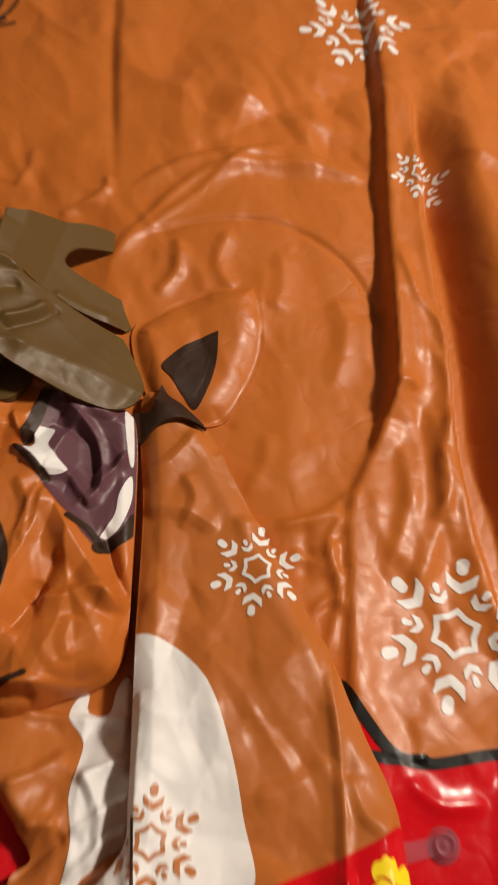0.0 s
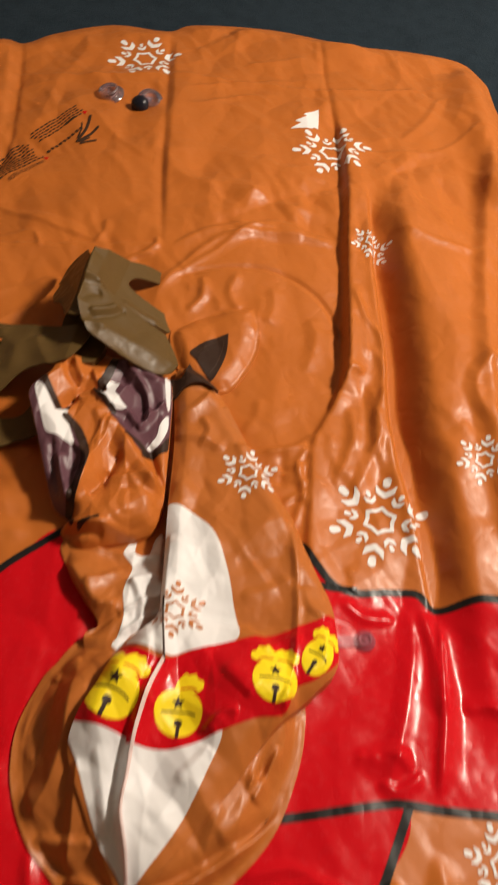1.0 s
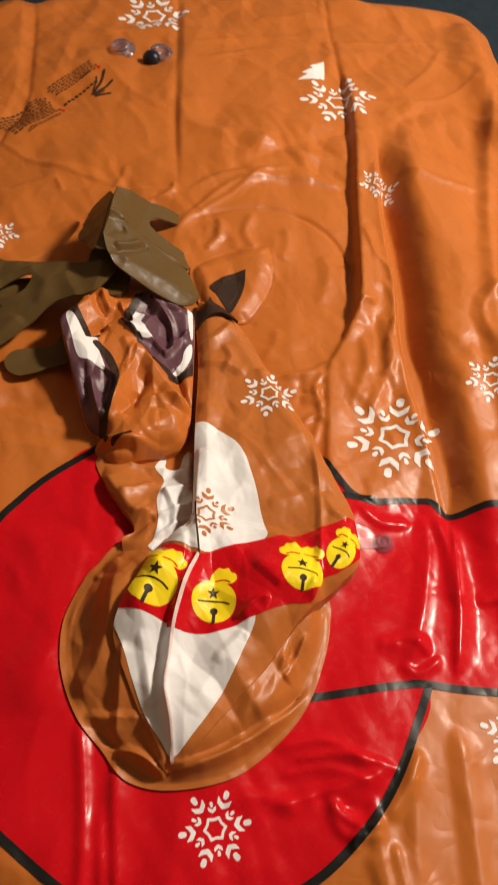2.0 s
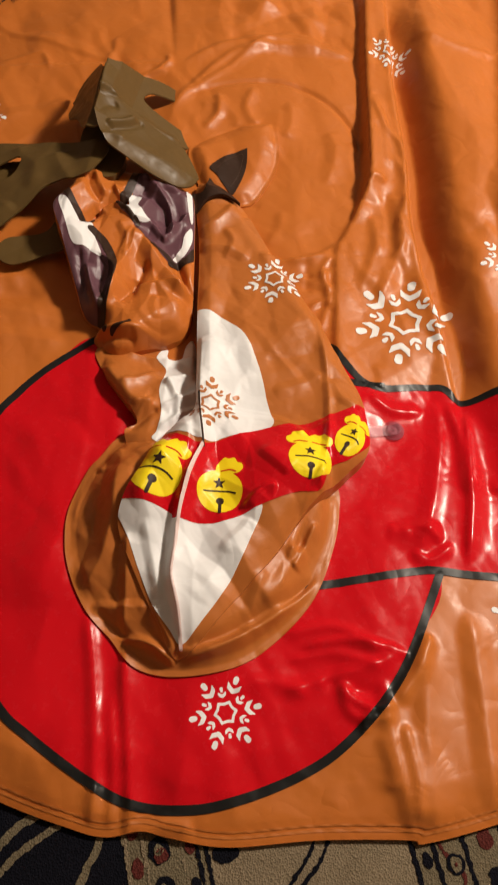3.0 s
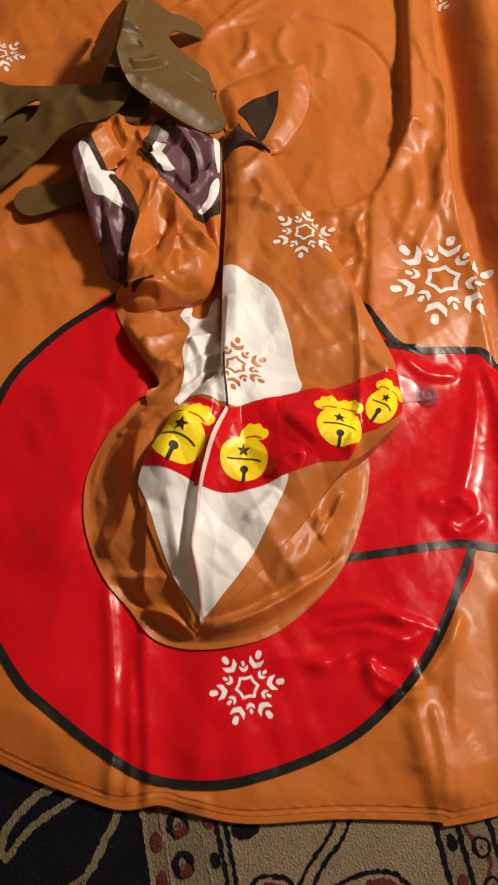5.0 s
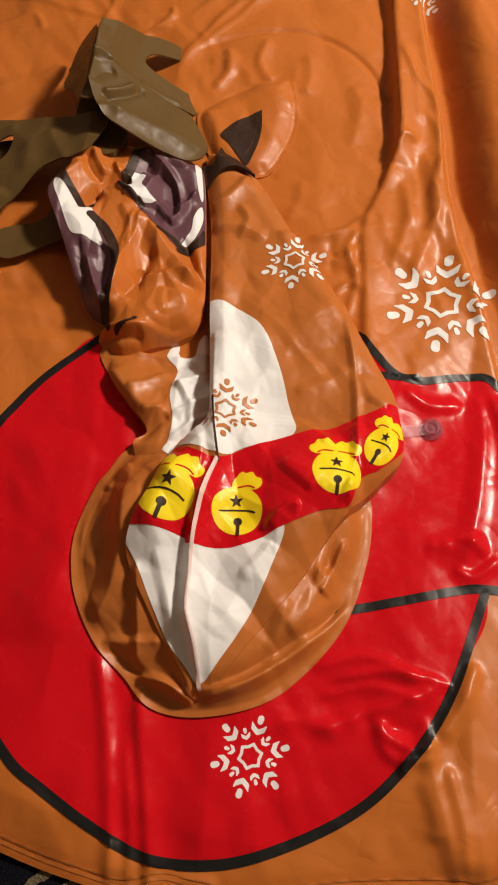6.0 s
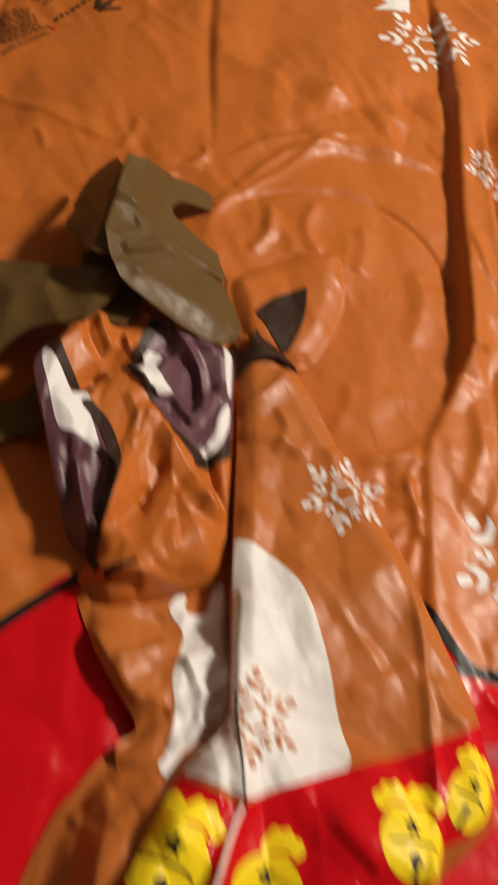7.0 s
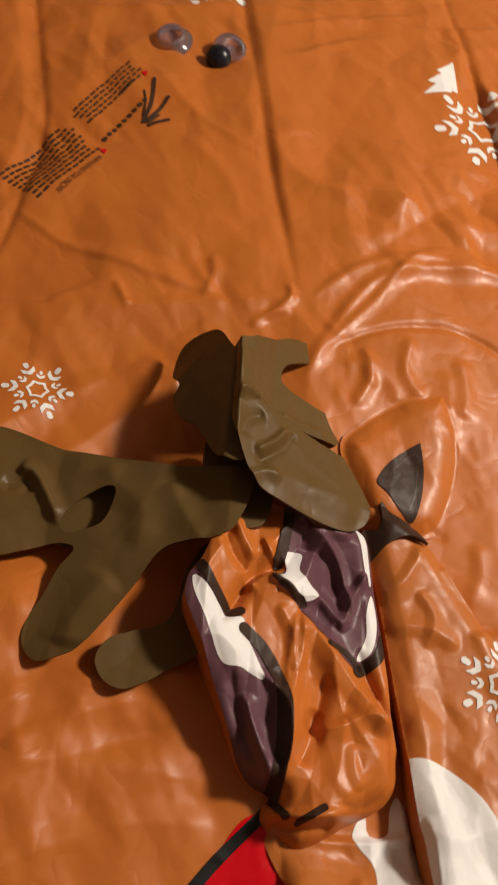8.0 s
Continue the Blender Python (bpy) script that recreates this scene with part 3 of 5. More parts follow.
# gathers where the red panel meets its outline
crease(FOLDS, [(0.374, 0.010), (0.431, 0.028), (0.476, 0.030), (0.526, 0.022)], 0.007, 0.008, 0.01, 0.7)
crease(FOLDS, [(0.408, -0.023), (0.439, -0.032), (0.483, -0.031), (0.511, -0.018)], -0.004, 0.01, 0.01, 0.5)
crease(FOLDS, [(0.438, -0.024), (0.447, -0.041), (0.478, -0.053), (0.510, -0.044)], 0.008, 0.008, 0.009, 0.7)
crease(FOLDS, [(0.510, -0.044), (0.535, 0.009), (0.550, 0.058)], 0.009, 0.012, 0.01, 0.7)
crease(FOLDS, [(0.478, -0.053), (0.469, -0.073), (0.474, -0.084)], 0.005, 0.006, 0.007, 0.7)
crease(FOLDS, [(0.519, -0.063), (0.538, -0.118), (0.550, -0.182)], 0.008, 0.012, 0.01, 0.7)
crease(FOLDS, [(0.488, -0.080), (0.506, -0.118), (0.513, -0.150)], 0.004, 0.01, 0.012, 0.6)
crease(FOLDS, [(0.499, 0.196), (0.530, 0.210), (0.564, 0.191)], 0.005, 0.008, 0.01, 0.7)
crease(FOLDS, [(0.517, 0.172), (0.546, 0.162), (0.579, 0.194)], 0.005, 0.008, 0.008, 0.7)
crease(FOLDS, [(0.565, 0.435), (0.588, 0.360), (0.598, 0.269)], 0.008, 0.012, 0.01, 0.6)
# wrinkles of the back sheet
crease(FOLDS, [(-0.253, 1.091), (-0.241, 1.075), (-0.230, 1.052)], 0.0049, 0.006, 0.006, 0.7)
crease(FOLDS, [(-0.387, 1.162), (-0.307, 1.161), (-0.217, 1.152), (-0.153, 1.132)], -0.0028, 0.01, 0.016, 0.4)
crease(FOLDS, [(-0.067, 1.445), (-0.034, 1.377), (0.023, 1.318)], 0.0028, 0.018, 0.018, 0.4)
crease(FOLDS, [(-0.075, 1.697), (0.045, 1.766), (0.217, 1.838)], 0.0035, 0.008, 0.014, 0.6)
crease(FOLDS, [(-0.031, 1.630), (0.047, 1.698), (0.098, 1.721), (0.151, 1.690)], 0.0042, 0.012, 0.01, 0.6)
crease(FOLDS, [(-0.033, 1.353), (0.078, 1.316), (0.206, 1.330)], 0.0042, 0.018, 0.022, 0.4)
crease(FOLDS, [(-0.007, 1.228), (0.150, 1.258), (0.308, 1.330)], 0.0035, 0.018, 0.028, 0.3)
crease(FOLDS, [(-0.199, 1.398), (-0.119, 1.320), (-0.084, 1.224)], 0.0028, 0.014, 0.016, 0.4)
crease(FOLDS, [(0.037, 1.024), (0.075, 1.077), (0.116, 1.133), (0.177, 1.223), (0.240, 1.245), (0.302, 1.228)], 0.0056, 0.009, 0.011, 0.6)
crease(FOLDS, [(-0.046, 1.070), (-0.023, 1.090), (-0.007, 1.113), (-0.016, 1.134)], 0.0056, 0.006, 0.007, 0.7)
crease(FOLDS, [(-0.061, 1.053), (-0.039, 1.077), (-0.003, 1.089)], 0.0042, 0.006, 0.007, 0.7)
crease(FOLDS, [(-0.339, 1.041), (-0.292, 1.075), (-0.245, 1.099)], 0.0028, 0.008, 0.01, 0.6)
crease(FOLDS, [(-0.272, 0.477), (-0.210, 0.518), (-0.130, 0.547)], 0.0049, 0.012, 0.02, 0.5)
crease(FOLDS, [(-0.264, 0.443), (-0.186, 0.486), (-0.096, 0.521)], -0.0035, 0.012, 0.016, 0.4)
crease(FOLDS, [(0.141, 1.472), (0.208, 1.437), (0.278, 1.480)], 0.0028, 0.014, 0.014, 0.5)
crease(FOLDS, [(0.101, 1.036), (0.142, 0.996), (0.150, 0.970)], 0.0028, 0.012, 0.012, 0.5)
crease(FOLDS, [(0.069, 1.015), (0.101, 1.017), (0.118, 0.983)], 0.0028, 0.01, 0.01, 0.6)
crease(FOLDS, [(0.242, 0.697), (0.259, 0.742), (0.257, 0.787)], 0.0028, 0.012, 0.012, 0.5)


def raw_sheet_height(P):
    s = SHEET(P)
    inner = np.clip(s / 0.06, 0, 1)
    mess = 0.22 + 0.95 * np.clip(soft_noise(P, 0.19, 14) - 0.15, 0, 1)
    mess *= 1 - 0.85 * np.exp(-((P[:, 0] - 0.55) / 0.17) ** 2 - ((P[:, 1] - 0.24) / 0.22) ** 2) - 0.35 * np.exp(-((P[:, 0] - 0.25) / 0.14) ** 2 - ((P[:, 1] - 0.85) / 0.2) ** 2)
    h = 0.004 + 0.006 * rise(s, 0.05)
    h -= 0.0012 * np.exp(-((s - 0.012) / 0.0025) ** 2) + 0.0008 * np.exp(-((s - 0.019) / 0.002) ** 2)
    h += inner * (0.008 * soft_noise(P, 0.22, 3) + 0.008 + 0.030 * facets(P, 0.19, 1, 0.4, 1.4) + mess * (0.020 * facets(P, 0.085, 2, -0.5, 2.1) + 0.013 * facets(P, 0.042, 4, 0.3, 2.6) + 0.006 * facets(P, 0.022, 3, 0.9, 2.4)))
    h += 0.003 * (soft_noise(P, 0.06, 11) - 0.5) * np.clip(s / 0.03, 0, 1)
    for f in FOLDS:
        h += fold(P, *f)
    return np.maximum(h, 0.003)


sheet_height = stored(raw_sheet_height, (-0.90, -0.30, 1.12, 2.14), 0.004)
sheet = patch("tube_skin", SHEET, sheet_height, ORANGE, toy, 0.004, 0.0, 0.016, "creased orange vinyl skin")

def hem(P):
    s = SHEET(P)
    return np.maximum(0.0016 - np.abs(s - 0.010), 0.0013 - np.abs(s - 0.016))


hem.box = (-0.15, -0.26, 0.80, 0.0)
patch("hem_weld", hem, sheet_height, TAN, sheet, 0.0022, 0.0010, 0.0008, "welded hem line")

# printed red panel with black outlines
CIRCLE_LINE = [(0.005, 0.445), (-0.05, 0.385), (-0.085, 0.33), (-0.115, 0.25), (-0.12, 0.10), (-0.07, -0.03), (0.01, -0.12), (0.06, -0.152), (0.14, -0.19),
               (0.20, -0.208), (0.27, -0.203), (0.33, -0.182), (0.40, -0.143), (0.45, -0.10), (0.50, -0.03), (0.53, 0.04), (0.56, 0.145)]
BAND_TOP = [(0.37, 0.50), (0.40, 0.465), (0.43, 0.44), (0.47, 0.438), (0.55, 0.46), (0.59, 0.44), (0.66, 0.46), (0.80, 0.47), (0.95, 0.45)]
BAND_LOW = [(0.38, 0.095), (0.46, 0.12), (0.53, 0.143), (0.56, 0.148), (0.61, 0.15), (0.66, 0.155), (0.80, 0.17), (0.95, 0.19)]
disc = region(CIRCLE_LINE + [(0.45, 0.30), (0.30, 0.33), (0.12, 0.36)])
band = region([(0.388, 0.42)] + BAND_TOP[1:] + BAND_LOW[::-1], 6)
red_area = joined(disc, band)
patch("red_panel", within(red_area, SHEET, 0.02), sheet_height, RED, sheet, 0.004, 0.0005, 0.0005, "glossy red printed panel")
for pts in (CIRCLE_LINE, BAND_TOP, BAND_LOW, [(0.405, 0.435), (0.43, 0.436), (0.46, 0.44)]):
    patch("outline_print", within(stripe(pts, 0.0115), SHEET, 0.02), sheet_height, BLACK, sheet, 0.002, 0.0013, 0.0005, "black printed outline")


def snowflake(x, y, radius, turn=0.0, wide=1.0):
    """Six arms: a tip in a cradle of two leaves; six small ones between; a hollow star in the middle."""
    def sdf(P):
        d = (P - (x, y)) / radius
        d[:, 0] = d[:, 0] / wide
        r, a = np.hypot(d[:, 0], d[:, 1]), np.arctan2(d[:, 1], d[:, 0]) - turn
        a = np.abs((a + math.pi / 6) % (math.pi / 3) - math.pi / 6)
        u, v = r * np.cos(a), r * np.sin(a)
        b = math.pi / 6 - a
        p, q = r * np.cos(b), r * np.sin(b)

        def leaf(s, t, s0, t0, s1, t1, w0, w1):
            k = np.clip(((s - s0) * (s1 - s0) + (t - t0) * (t1 - t0)) / ((s1 - s0) ** 2 + (t1 - t0) ** 2), 0, 1)
            return w0 + (w1 - w0) * k - np.hypot(s - s0 - k * (s1 - s0), t - t0 - k * (t1 - t0))
        tip = leaf(u, v, 0.84, 0, 0.92, 0, 0.07, 0.078)
        leaves = np.maximum(leaf(u, v, 0.585, 0.0, 0.66, 0.12, 0.062, 0.060), leaf(u, v, 0.66, 0.12, 0.78, 0.185, 0.060, 0.012))
        small = np.maximum(leaf(p, q, 0.43, 0.0, 0.475, 0.065, 0.038, 0.042), leaf(p, q, 0.475, 0.065, 0.55, 0.11, 0.042, 0.01))
        bud = leaf(p, q, 0.57, 0, 0.63, 0, 0.036, 0.046)
        edge = u * 0.764 + v * 0.645 - 0.2216
        star = 0.036 - np.abs(edge)
        return np.max([tip, leaves, small, bud, star], axis=0) * radius
    sdf.box = (x - radius * 1.05 * wide, y - radius * 1.05, x + radius * 1.05 * wide, y + radius * 1.05)
    return sdf


for x, y, r, turn in ((0.490, 0.575, 0.088, 1.48), (0.294, -0.086, 0.047, 1.4), (0.42, 1.225, 0.046, 0.4), (0.305, 1.548, 0.095, 1.35),
                      (-0.205, 1.815, 0.095, 1.45), (-0.320, 0.905, 0.045, 1.1), (0.648, 0.705, 0.05, 0.4), (0.684, 0.098, 0.052, 0.9)):
    patch("snowflake_print", snowflake(x, y, r, turn), sheet_height, WHITE, sheet, 0.0012, 0.0008, 0.0003, "white printed snowflake")
fir = joined(region([(0.255, 1.708), (0.222, 1.668), (0.262, 1.655)], sharp=True), region([(0.258, 1.69), (0.205, 1.640), (0.264, 1.632)], sharp=True),
             region([(0.242, 1.665), (0.198, 1.608), (0.252, 1.628)], sharp=True))
patch("tree_print", fir, sheet_height, WHITE, sheet, 0.002, 0.0010, 0.0003, "white printed fir tree")

# ---------------------------------------------------------------- printed notices on the skin
TEXT_U, TEXT_V = np.array((0.48, 0.877)), np.array((0.877, -0.48))


def notice(origin, length, lines, pitch, ragged, fill=0.46, word=(0.012, 0.030), gap=0.55):
    """Rows of small unreadable print, as plain bars broken like words."""
    for k in range(lines):
        a = np.array(origin) + TEXT_V * (k * pitch)
        b0, b1 = ragged * random.random() * 0.4, length - ragged * random.random()
        words, at = [], b0
        while at < b1 - 0.002:
            end = min(b1, at + random.uniform(*word))
            words.append(stripe([tuple(a + TEXT_U * at), tuple(a + TEXT_U * end)], pitch * fill, 1))
            at = end + pitch * gap
        patch("print_bar", joined(*words), sheet_height, INK, sheet, 0.0016, 0.0012, 0.0004)


notice((-0.448, 1.254), 0.148, 9, 0.0088, 0.012, 0.48, (0.003, 0.010), 0.80)
notice((-0.372, 1.405), 0.150, 5, 0.0080, 0.03, 0.48, (0.003, 0.010), 0.80)


def lettering(text, start, size, wide=1.0):
    """A line of printed capitals that reads against TEXT_U, laid on the skin."""
    curve = bpy.data.curves.new("lettering", "FONT")
    curve.body, curve.size = text, size
    holder = new("lettering", curve)
    bpy.context.view_layer.update()
    flat = holder.evaluated_get(bpy.context.evaluated_depsgraph_get()).to_mesh()
    corners = [tuple(v.co) for v in flat.vertices]
    polys = [tuple(p.vertices) for p in flat.polygons]
    bpy.data.objects.remove(holder)
    at = np.array([np.array(start) - TEXT_U * x * wide + TEXT_V * y for x, y, z in corners])
    me = bpy.data.meshes.new("warning_text")
    me.from_pydata(np.column_stack([at, sheet_height(at) + 0.0016]).tolist(), [], polys)
    me.materials.append(INK)
    ob = new("warning_text", me)
    ob.parent = sheet
    return tagged(ob, "printed words WARNING FOR SNOW")


lettering("WARNING FOR SNOW", (-0.315, 1.329), 0.0135, 0.72)
notice((-0.303, 1.465), 0.034, 1, 0.010, 0.0, 0.62, (0.004, 0.006), 0.3)
for cx, cy in ((-0.311, 1.340), (-0.274, 1.513)):
    patch("warning_mark", region([(cx - 0.006, cy + 0.002), (cx + 0.005, cy + 0.007), (cx + 0.004, cy - 0.007)], sharp=True), sheet_height, RED, sheet, 0.002, 0.0012, 0.0004)
# the maker's mark: a row of plain strokes under three leaves
notice((-0.313, 1.364), 0.105, 1, 0.012, 0.0, 0.62, (0.0006, 0.003), 0.92)
for pts, wide in (([(-0.259, 1.412), (-0.253, 1.455), (-0.256, 1.503)], 0.006), ([(-0.254, 1.412), (-0.240, 1.440), (-0.229, 1.470)], 0.006), ([(-0.250, 1.404), (-0.238, 1.414), (-0.222, 1.424)], 0.006), ([(-0.262, 1.408), (-0.250, 1.412), (-0.238, 1.430)], 0.004), ([(-0.262, 1.42), (-0.262, 1.45), (-0.268, 1.475)], 0.003)):
    patch("mark_print", stripe(pts, wide, 4), sheet_height, INK, sheet, 0.002, 0.0018, 0.0004)

# ---------------------------------------------------------------- valves
def valve_height(x, y):
    return float(sheet_height(np.array([(x, y)]))[0])


def valve(x, y, collar_r, cap_material, lean, tongue):
    """A soft clear valve: a flat welded flange, a short stem with a lip, and a plug on a tongue."""
    z = valve_height(x, y)
    turn = Matrix.Rotation(lean[0], 4, "X") @ Matrix.Rotation(lean[1], 4, "Y")
    stem = part("valve", turned([(collar_r * 1.5, 0.0), (collar_r * 1.5, 0.0015), (collar_r * 0.95, 0.003), (collar_r * 0.85, 0.012), (collar_r, 0.014), (collar_r, 0.018),
                                 (collar_r * 0.7, 0.019), (collar_r * 0.6, 0.011)], at=(x, y, z + 0.001), turn=turn), CLEAR, sheet, "clear violet plastic valve", True)
    if tongue:
        dx, dy = tongue
        px, py = x + dx, y + dy
        zt = valve_height(px, py) + 0.006
        part("plug", turned([(collar_r * 0.75, 0.0), (collar_r * 0.95, 0.002), (collar_r, 0.008), (collar_r * 0.8, 0.014), (collar_r * 0.5, 0.020)], at=(px, py, zt),
                            turn=Matrix.Rotation(0.9, 4, "X")), cap_material, stem, "plug of the valve", True)
        bm = box_mesh(-0.5, -0.18, -0.0012, 0.5, 0.18, 0.0012)
        length = math.hypot(dx, dy)
        bmesh.ops.transform(bm, matrix=Matrix.Translation((x + dx / 2, y + dy / 2, z + 0.010)) @ Matrix.Rotation(math.atan2(dy, dx), 4, "Z") @ Matrix.Diagonal((length, 0.03, 1, 1)), verts=bm.verts)
        part("tongue", bm, CLEAR, stem)
    return stem


valve(-0.240, 1.612, 0.023, CAP_BLACK, (0.15, -0.2), None)
valve(-0.142, 1.612, 0.021, CAP_BLACK, (0.5, 0.3), (-0.018, -0.022))
small = part("valve", turned([(0.017, 0.0), (0.0165, 0.0015), (0.0105, 0.002), (0.0105, 0.007), (0.0085, 0.008), (0.008, 0.004), (0.004, 0.004), (0.0035, 0.007)], at=(0.483, 0.366, valve_height(0.483, 0.366) + 0.002)), CLEAR_PINK, sheet, "clear pink plastic valve", True)
patch("valve_tongue", region([(0.428, 0.340), (0.425, 0.355), (0.462, 0.368), (0.49, 0.376), (0.492, 0.362), (0.465, 0.352)]), sheet_height, CLEAR_PINK, small, 0.003, 0.0045, 0.002)

# ---------------------------------------------------------------- torso and neck of the figure
TORSO = region([(0.40, 0.262), (0.412, 0.21), (0.408, 0.15), (0.39, 0.08), (0.35, 0.018), (0.30, -0.028), (0.23, -0.052), (0.17, -0.05), (0.130, -0.018), (0.098, 0.006), (0.074, 0.034),
                (0.055, 0.066), (0.043, 0.100), (0.036, 0.15), (0.046, 0.21), (0.058, 0.235), (0.09, 0.285), (0.2, 0.34), (0.33, 0.34)])
TORSO_FOLDS = []
# the side that slumps, the lip along the rim, and the pinched creases beside the collar
crease(TORSO_FOLDS, [(0.091, 0.254), (0.100, 0.178), (0.105, 0.119), (0.098, 0.068), (0.076, 0.025)], 0.018, 0.045, 0.018, 0.5)
crease(TORSO_FOLDS, [(0.070, 0.245), (0.077, 0.174), (0.077, 0.105), (0.069, 0.054)], -0.0096, 0.018, 0.014, 0.5)
crease(TORSO_FOLDS, [(0.059, 0.261), (0.046, 0.203), (0.049, 0.124)], 0.0084, 0.012, 0.012, 0.6)
crease(TORSO_FOLDS, [(0.096, 0.018), (0.137, 0.019), (0.178, 0.023)], 0.0084, 0.01, 0.012, 0.7)
crease(TORSO_FOLDS, [(0.131, 0.111), (0.139, 0.051), (0.149, -0.013)], 0.0096, 0.01, 0.014, 0.7)
crease(TORSO_FOLDS, [(0.176, 0.027), (0.203, -0.006), (0.220, -0.034)], 0.0084, 0.008, 0.012, 0.7)
crease(TORSO_FOLDS, [(0.134, -0.016), (0.184, -0.022), (0.205, -0.032), (0.222, -0.041)], 0.0132, 0.006, 0.006, 0.6)
crease(TORSO_FOLDS, [(0.222, -0.040), (0.278, -0.010), (0.324, 0.025), (0.364, 0.064), (0.394, 0.108)], 0.012, 0.007, 0.008, 0.7)
crease(TORSO_FOLDS, [(0.223, -0.025), (0.276, 0.004), (0.322, 0.042), (0.362, 0.076), (0.388, 0.110)], -0.0084, 0.008, 0.007, 0.6)
crease(TORSO_FOLDS, [(0.381, 0.245), (0.366, 0.189), (0.345, 0.113)], 0.0132, 0.01, 0.008, 0.75)
crease(TORSO_FOLDS, [(0.375, 0.221), (0.363, 0.175), (0.355, 0.127)], -0.0108, 0.007, 0.006, 0.6)
crease(TORSO_FOLDS, [(0.380, 0.183), (0.364, 0.129), (0.354, 0.106)], 0.0096, 0.006, 0.008, 0.75)
crease(TORSO_FOLDS, [(0.403, 0.240), (0.410, 0.180), (0.404, 0.120)], 0.0096, 0.01, 0.008, 0.6)
crease(TORSO_FOLDS, [(0.317, 0.095), (0.308, 0.045), (0.305, 0.010)], 0.0048, 0.012, 0.012, 0.5)
crease(TORSO_FOLDS, [(0.364, 0.145), (0.344, 0.092), (0.321, 0.049)], 0.006, 0.012, 0.014, 0.5)
crease(TORSO_FOLDS, [(0.063, 0.207), (0.076, 0.232), (0.092, 0.248)], 0.0072, 0.008, 0.01, 0.6)
crease(TORSO_FOLDS, [(0.105, 0.013), (0.128, -0.006), (0.155, -0.017)], -0.006, 0.007, 0.007, 0.5)


def shoulder(P):
    return 0.032 * np.exp(-((P[:, 0] - 0.145) / 0.050) ** 2 - ((P[:, 1] - 0.185) / 0.085) ** 2)


def torso_height(P):
    s = TORSO(P)
    h = sheet_height(P) + 0.004 + 0.026 * rise(s - 0.016, 0.09) + (0.008 + 0.022 * facets(P, 0.065, 21, 0.5, 1.9) + 0.014 * facets(P, 0.032, 22, 1.1, 2.2)) * np.clip((s - 0.008) / 0.02, 0, 1)
    h += shoulder(P) * np.clip(s / 0.05, 0, 1)
    for f in TORSO_FOLDS:
        h += fold(P, *f) * np.clip(s / 0.02, 0, 1)
    return h


torso_height = stored(torso_height, (0.0, -0.08, 0.45, 0.36), 0.002)
torso = patch("torso", TORSO, torso_height, TAN, toy, 0.002, 0.0, 0.010, "limp tan vinyl torso with welded rim")

CHEST = region([(0.005, 0.435), (0.06, 0.47), (0.15, 0.48), (0.20, 0.42), (0.215, 0.30), (0.15, 0.245), (0.112, 0.235), (0.086, 0.280), (0.100, 0.303), (0.063, 0.343), (0.033, 0.378)])


CHEST_FOLDS = []
crease(CHEST_FOLDS, [(0.126, 0.384), (0.156, 0.340), (0.152, 0.290)], 0.0078, 0.008, 0.01, 0.7)
crease(CHEST_FOLDS, [(0.120, 0.370), (0.149, 0.386), (0.179, 0.397)], 0.0065, 0.006, 0.008, 0.7)
crease(CHEST_FOLDS, [(0.130, 0.323), (0.157, 0.348), (0.181, 0.367)], 0.0065, 0.006, 0.008, 0.7)
crease(CHEST_FOLDS, [(0.134, 0.285), (0.162, 0.321), (0.185, 0.338)], 0.0065, 0.007, 0.007, 0.7)
crease(CHEST_FOLDS, [(0.026, 0.391), (0.066, 0.351), (0.102, 0.323)], 0.0091, 0.01, 0.014, 0.6)
crease(CHEST_FOLDS, [(0.061, 0.355), (0.087, 0.370), (0.114, 0.397)], 0.0065, 0.008, 0.01, 0.6)
crease(CHEST_FOLDS, [(0.064, 0.306), (0.097, 0.327), (0.120, 0.332)], 0.0091, 0.008, 0.01, 0.6)
crease(CHEST_FOLDS, [(0.088, 0.277), (0.110, 0.306), (0.128, 0.324)], -0.0078, 0.007, 0.007, 0.5)
crease(CHEST_FOLDS, [(0.048, 0.426), (0.110, 0.427), (0.169, 0.437)], 0.0104, 0.006, 0.01, 0.5)


def chest_height(P):
    s = CHEST(P)
    h = sheet_height(P) + 0.008 + 0.010 * rise(s, 0.03) + 0.006 + 0.022 * facets(P, 0.045, 31, 0.6, 1.8) + 0.010 * facets(P, 0.022, 32, 0.1, 2.0)
    for f in CHEST_FOLDS:
        h += fold(P, *f)
    return h - 0.014 * np.clip((P[:, 0] - 0.12) / 0.05, 0, 1) - 0.014 * np.clip((P[:, 1] - 0.38) / 0.05, 0, 1)


chest_height = stored(chest_height, (-0.02, 0.20, 0.25, 0.50), 0.0025)
chest = patch("chest", CHEST, chest_height, TAN, toy, 0.0025, 0.0, 0.022, "folded tan vinyl chest")
patch("chest_print", within(region([(0.102, 0.431), (0.116, 0.457), (0.160, 0.481), (0.230, 0.437), (0.256, 0.341), (0.205, 0.254), (0.134, 0.266), (0.133, 0.286), (0.133, 0.320), (0.123, 0.355), (0.124, 0.383), (0.122, 0.408)]), CHEST, 0.002), chest_height, WHITE, chest, 0.0015, 0.0007, 0.0004, "white printed chest")

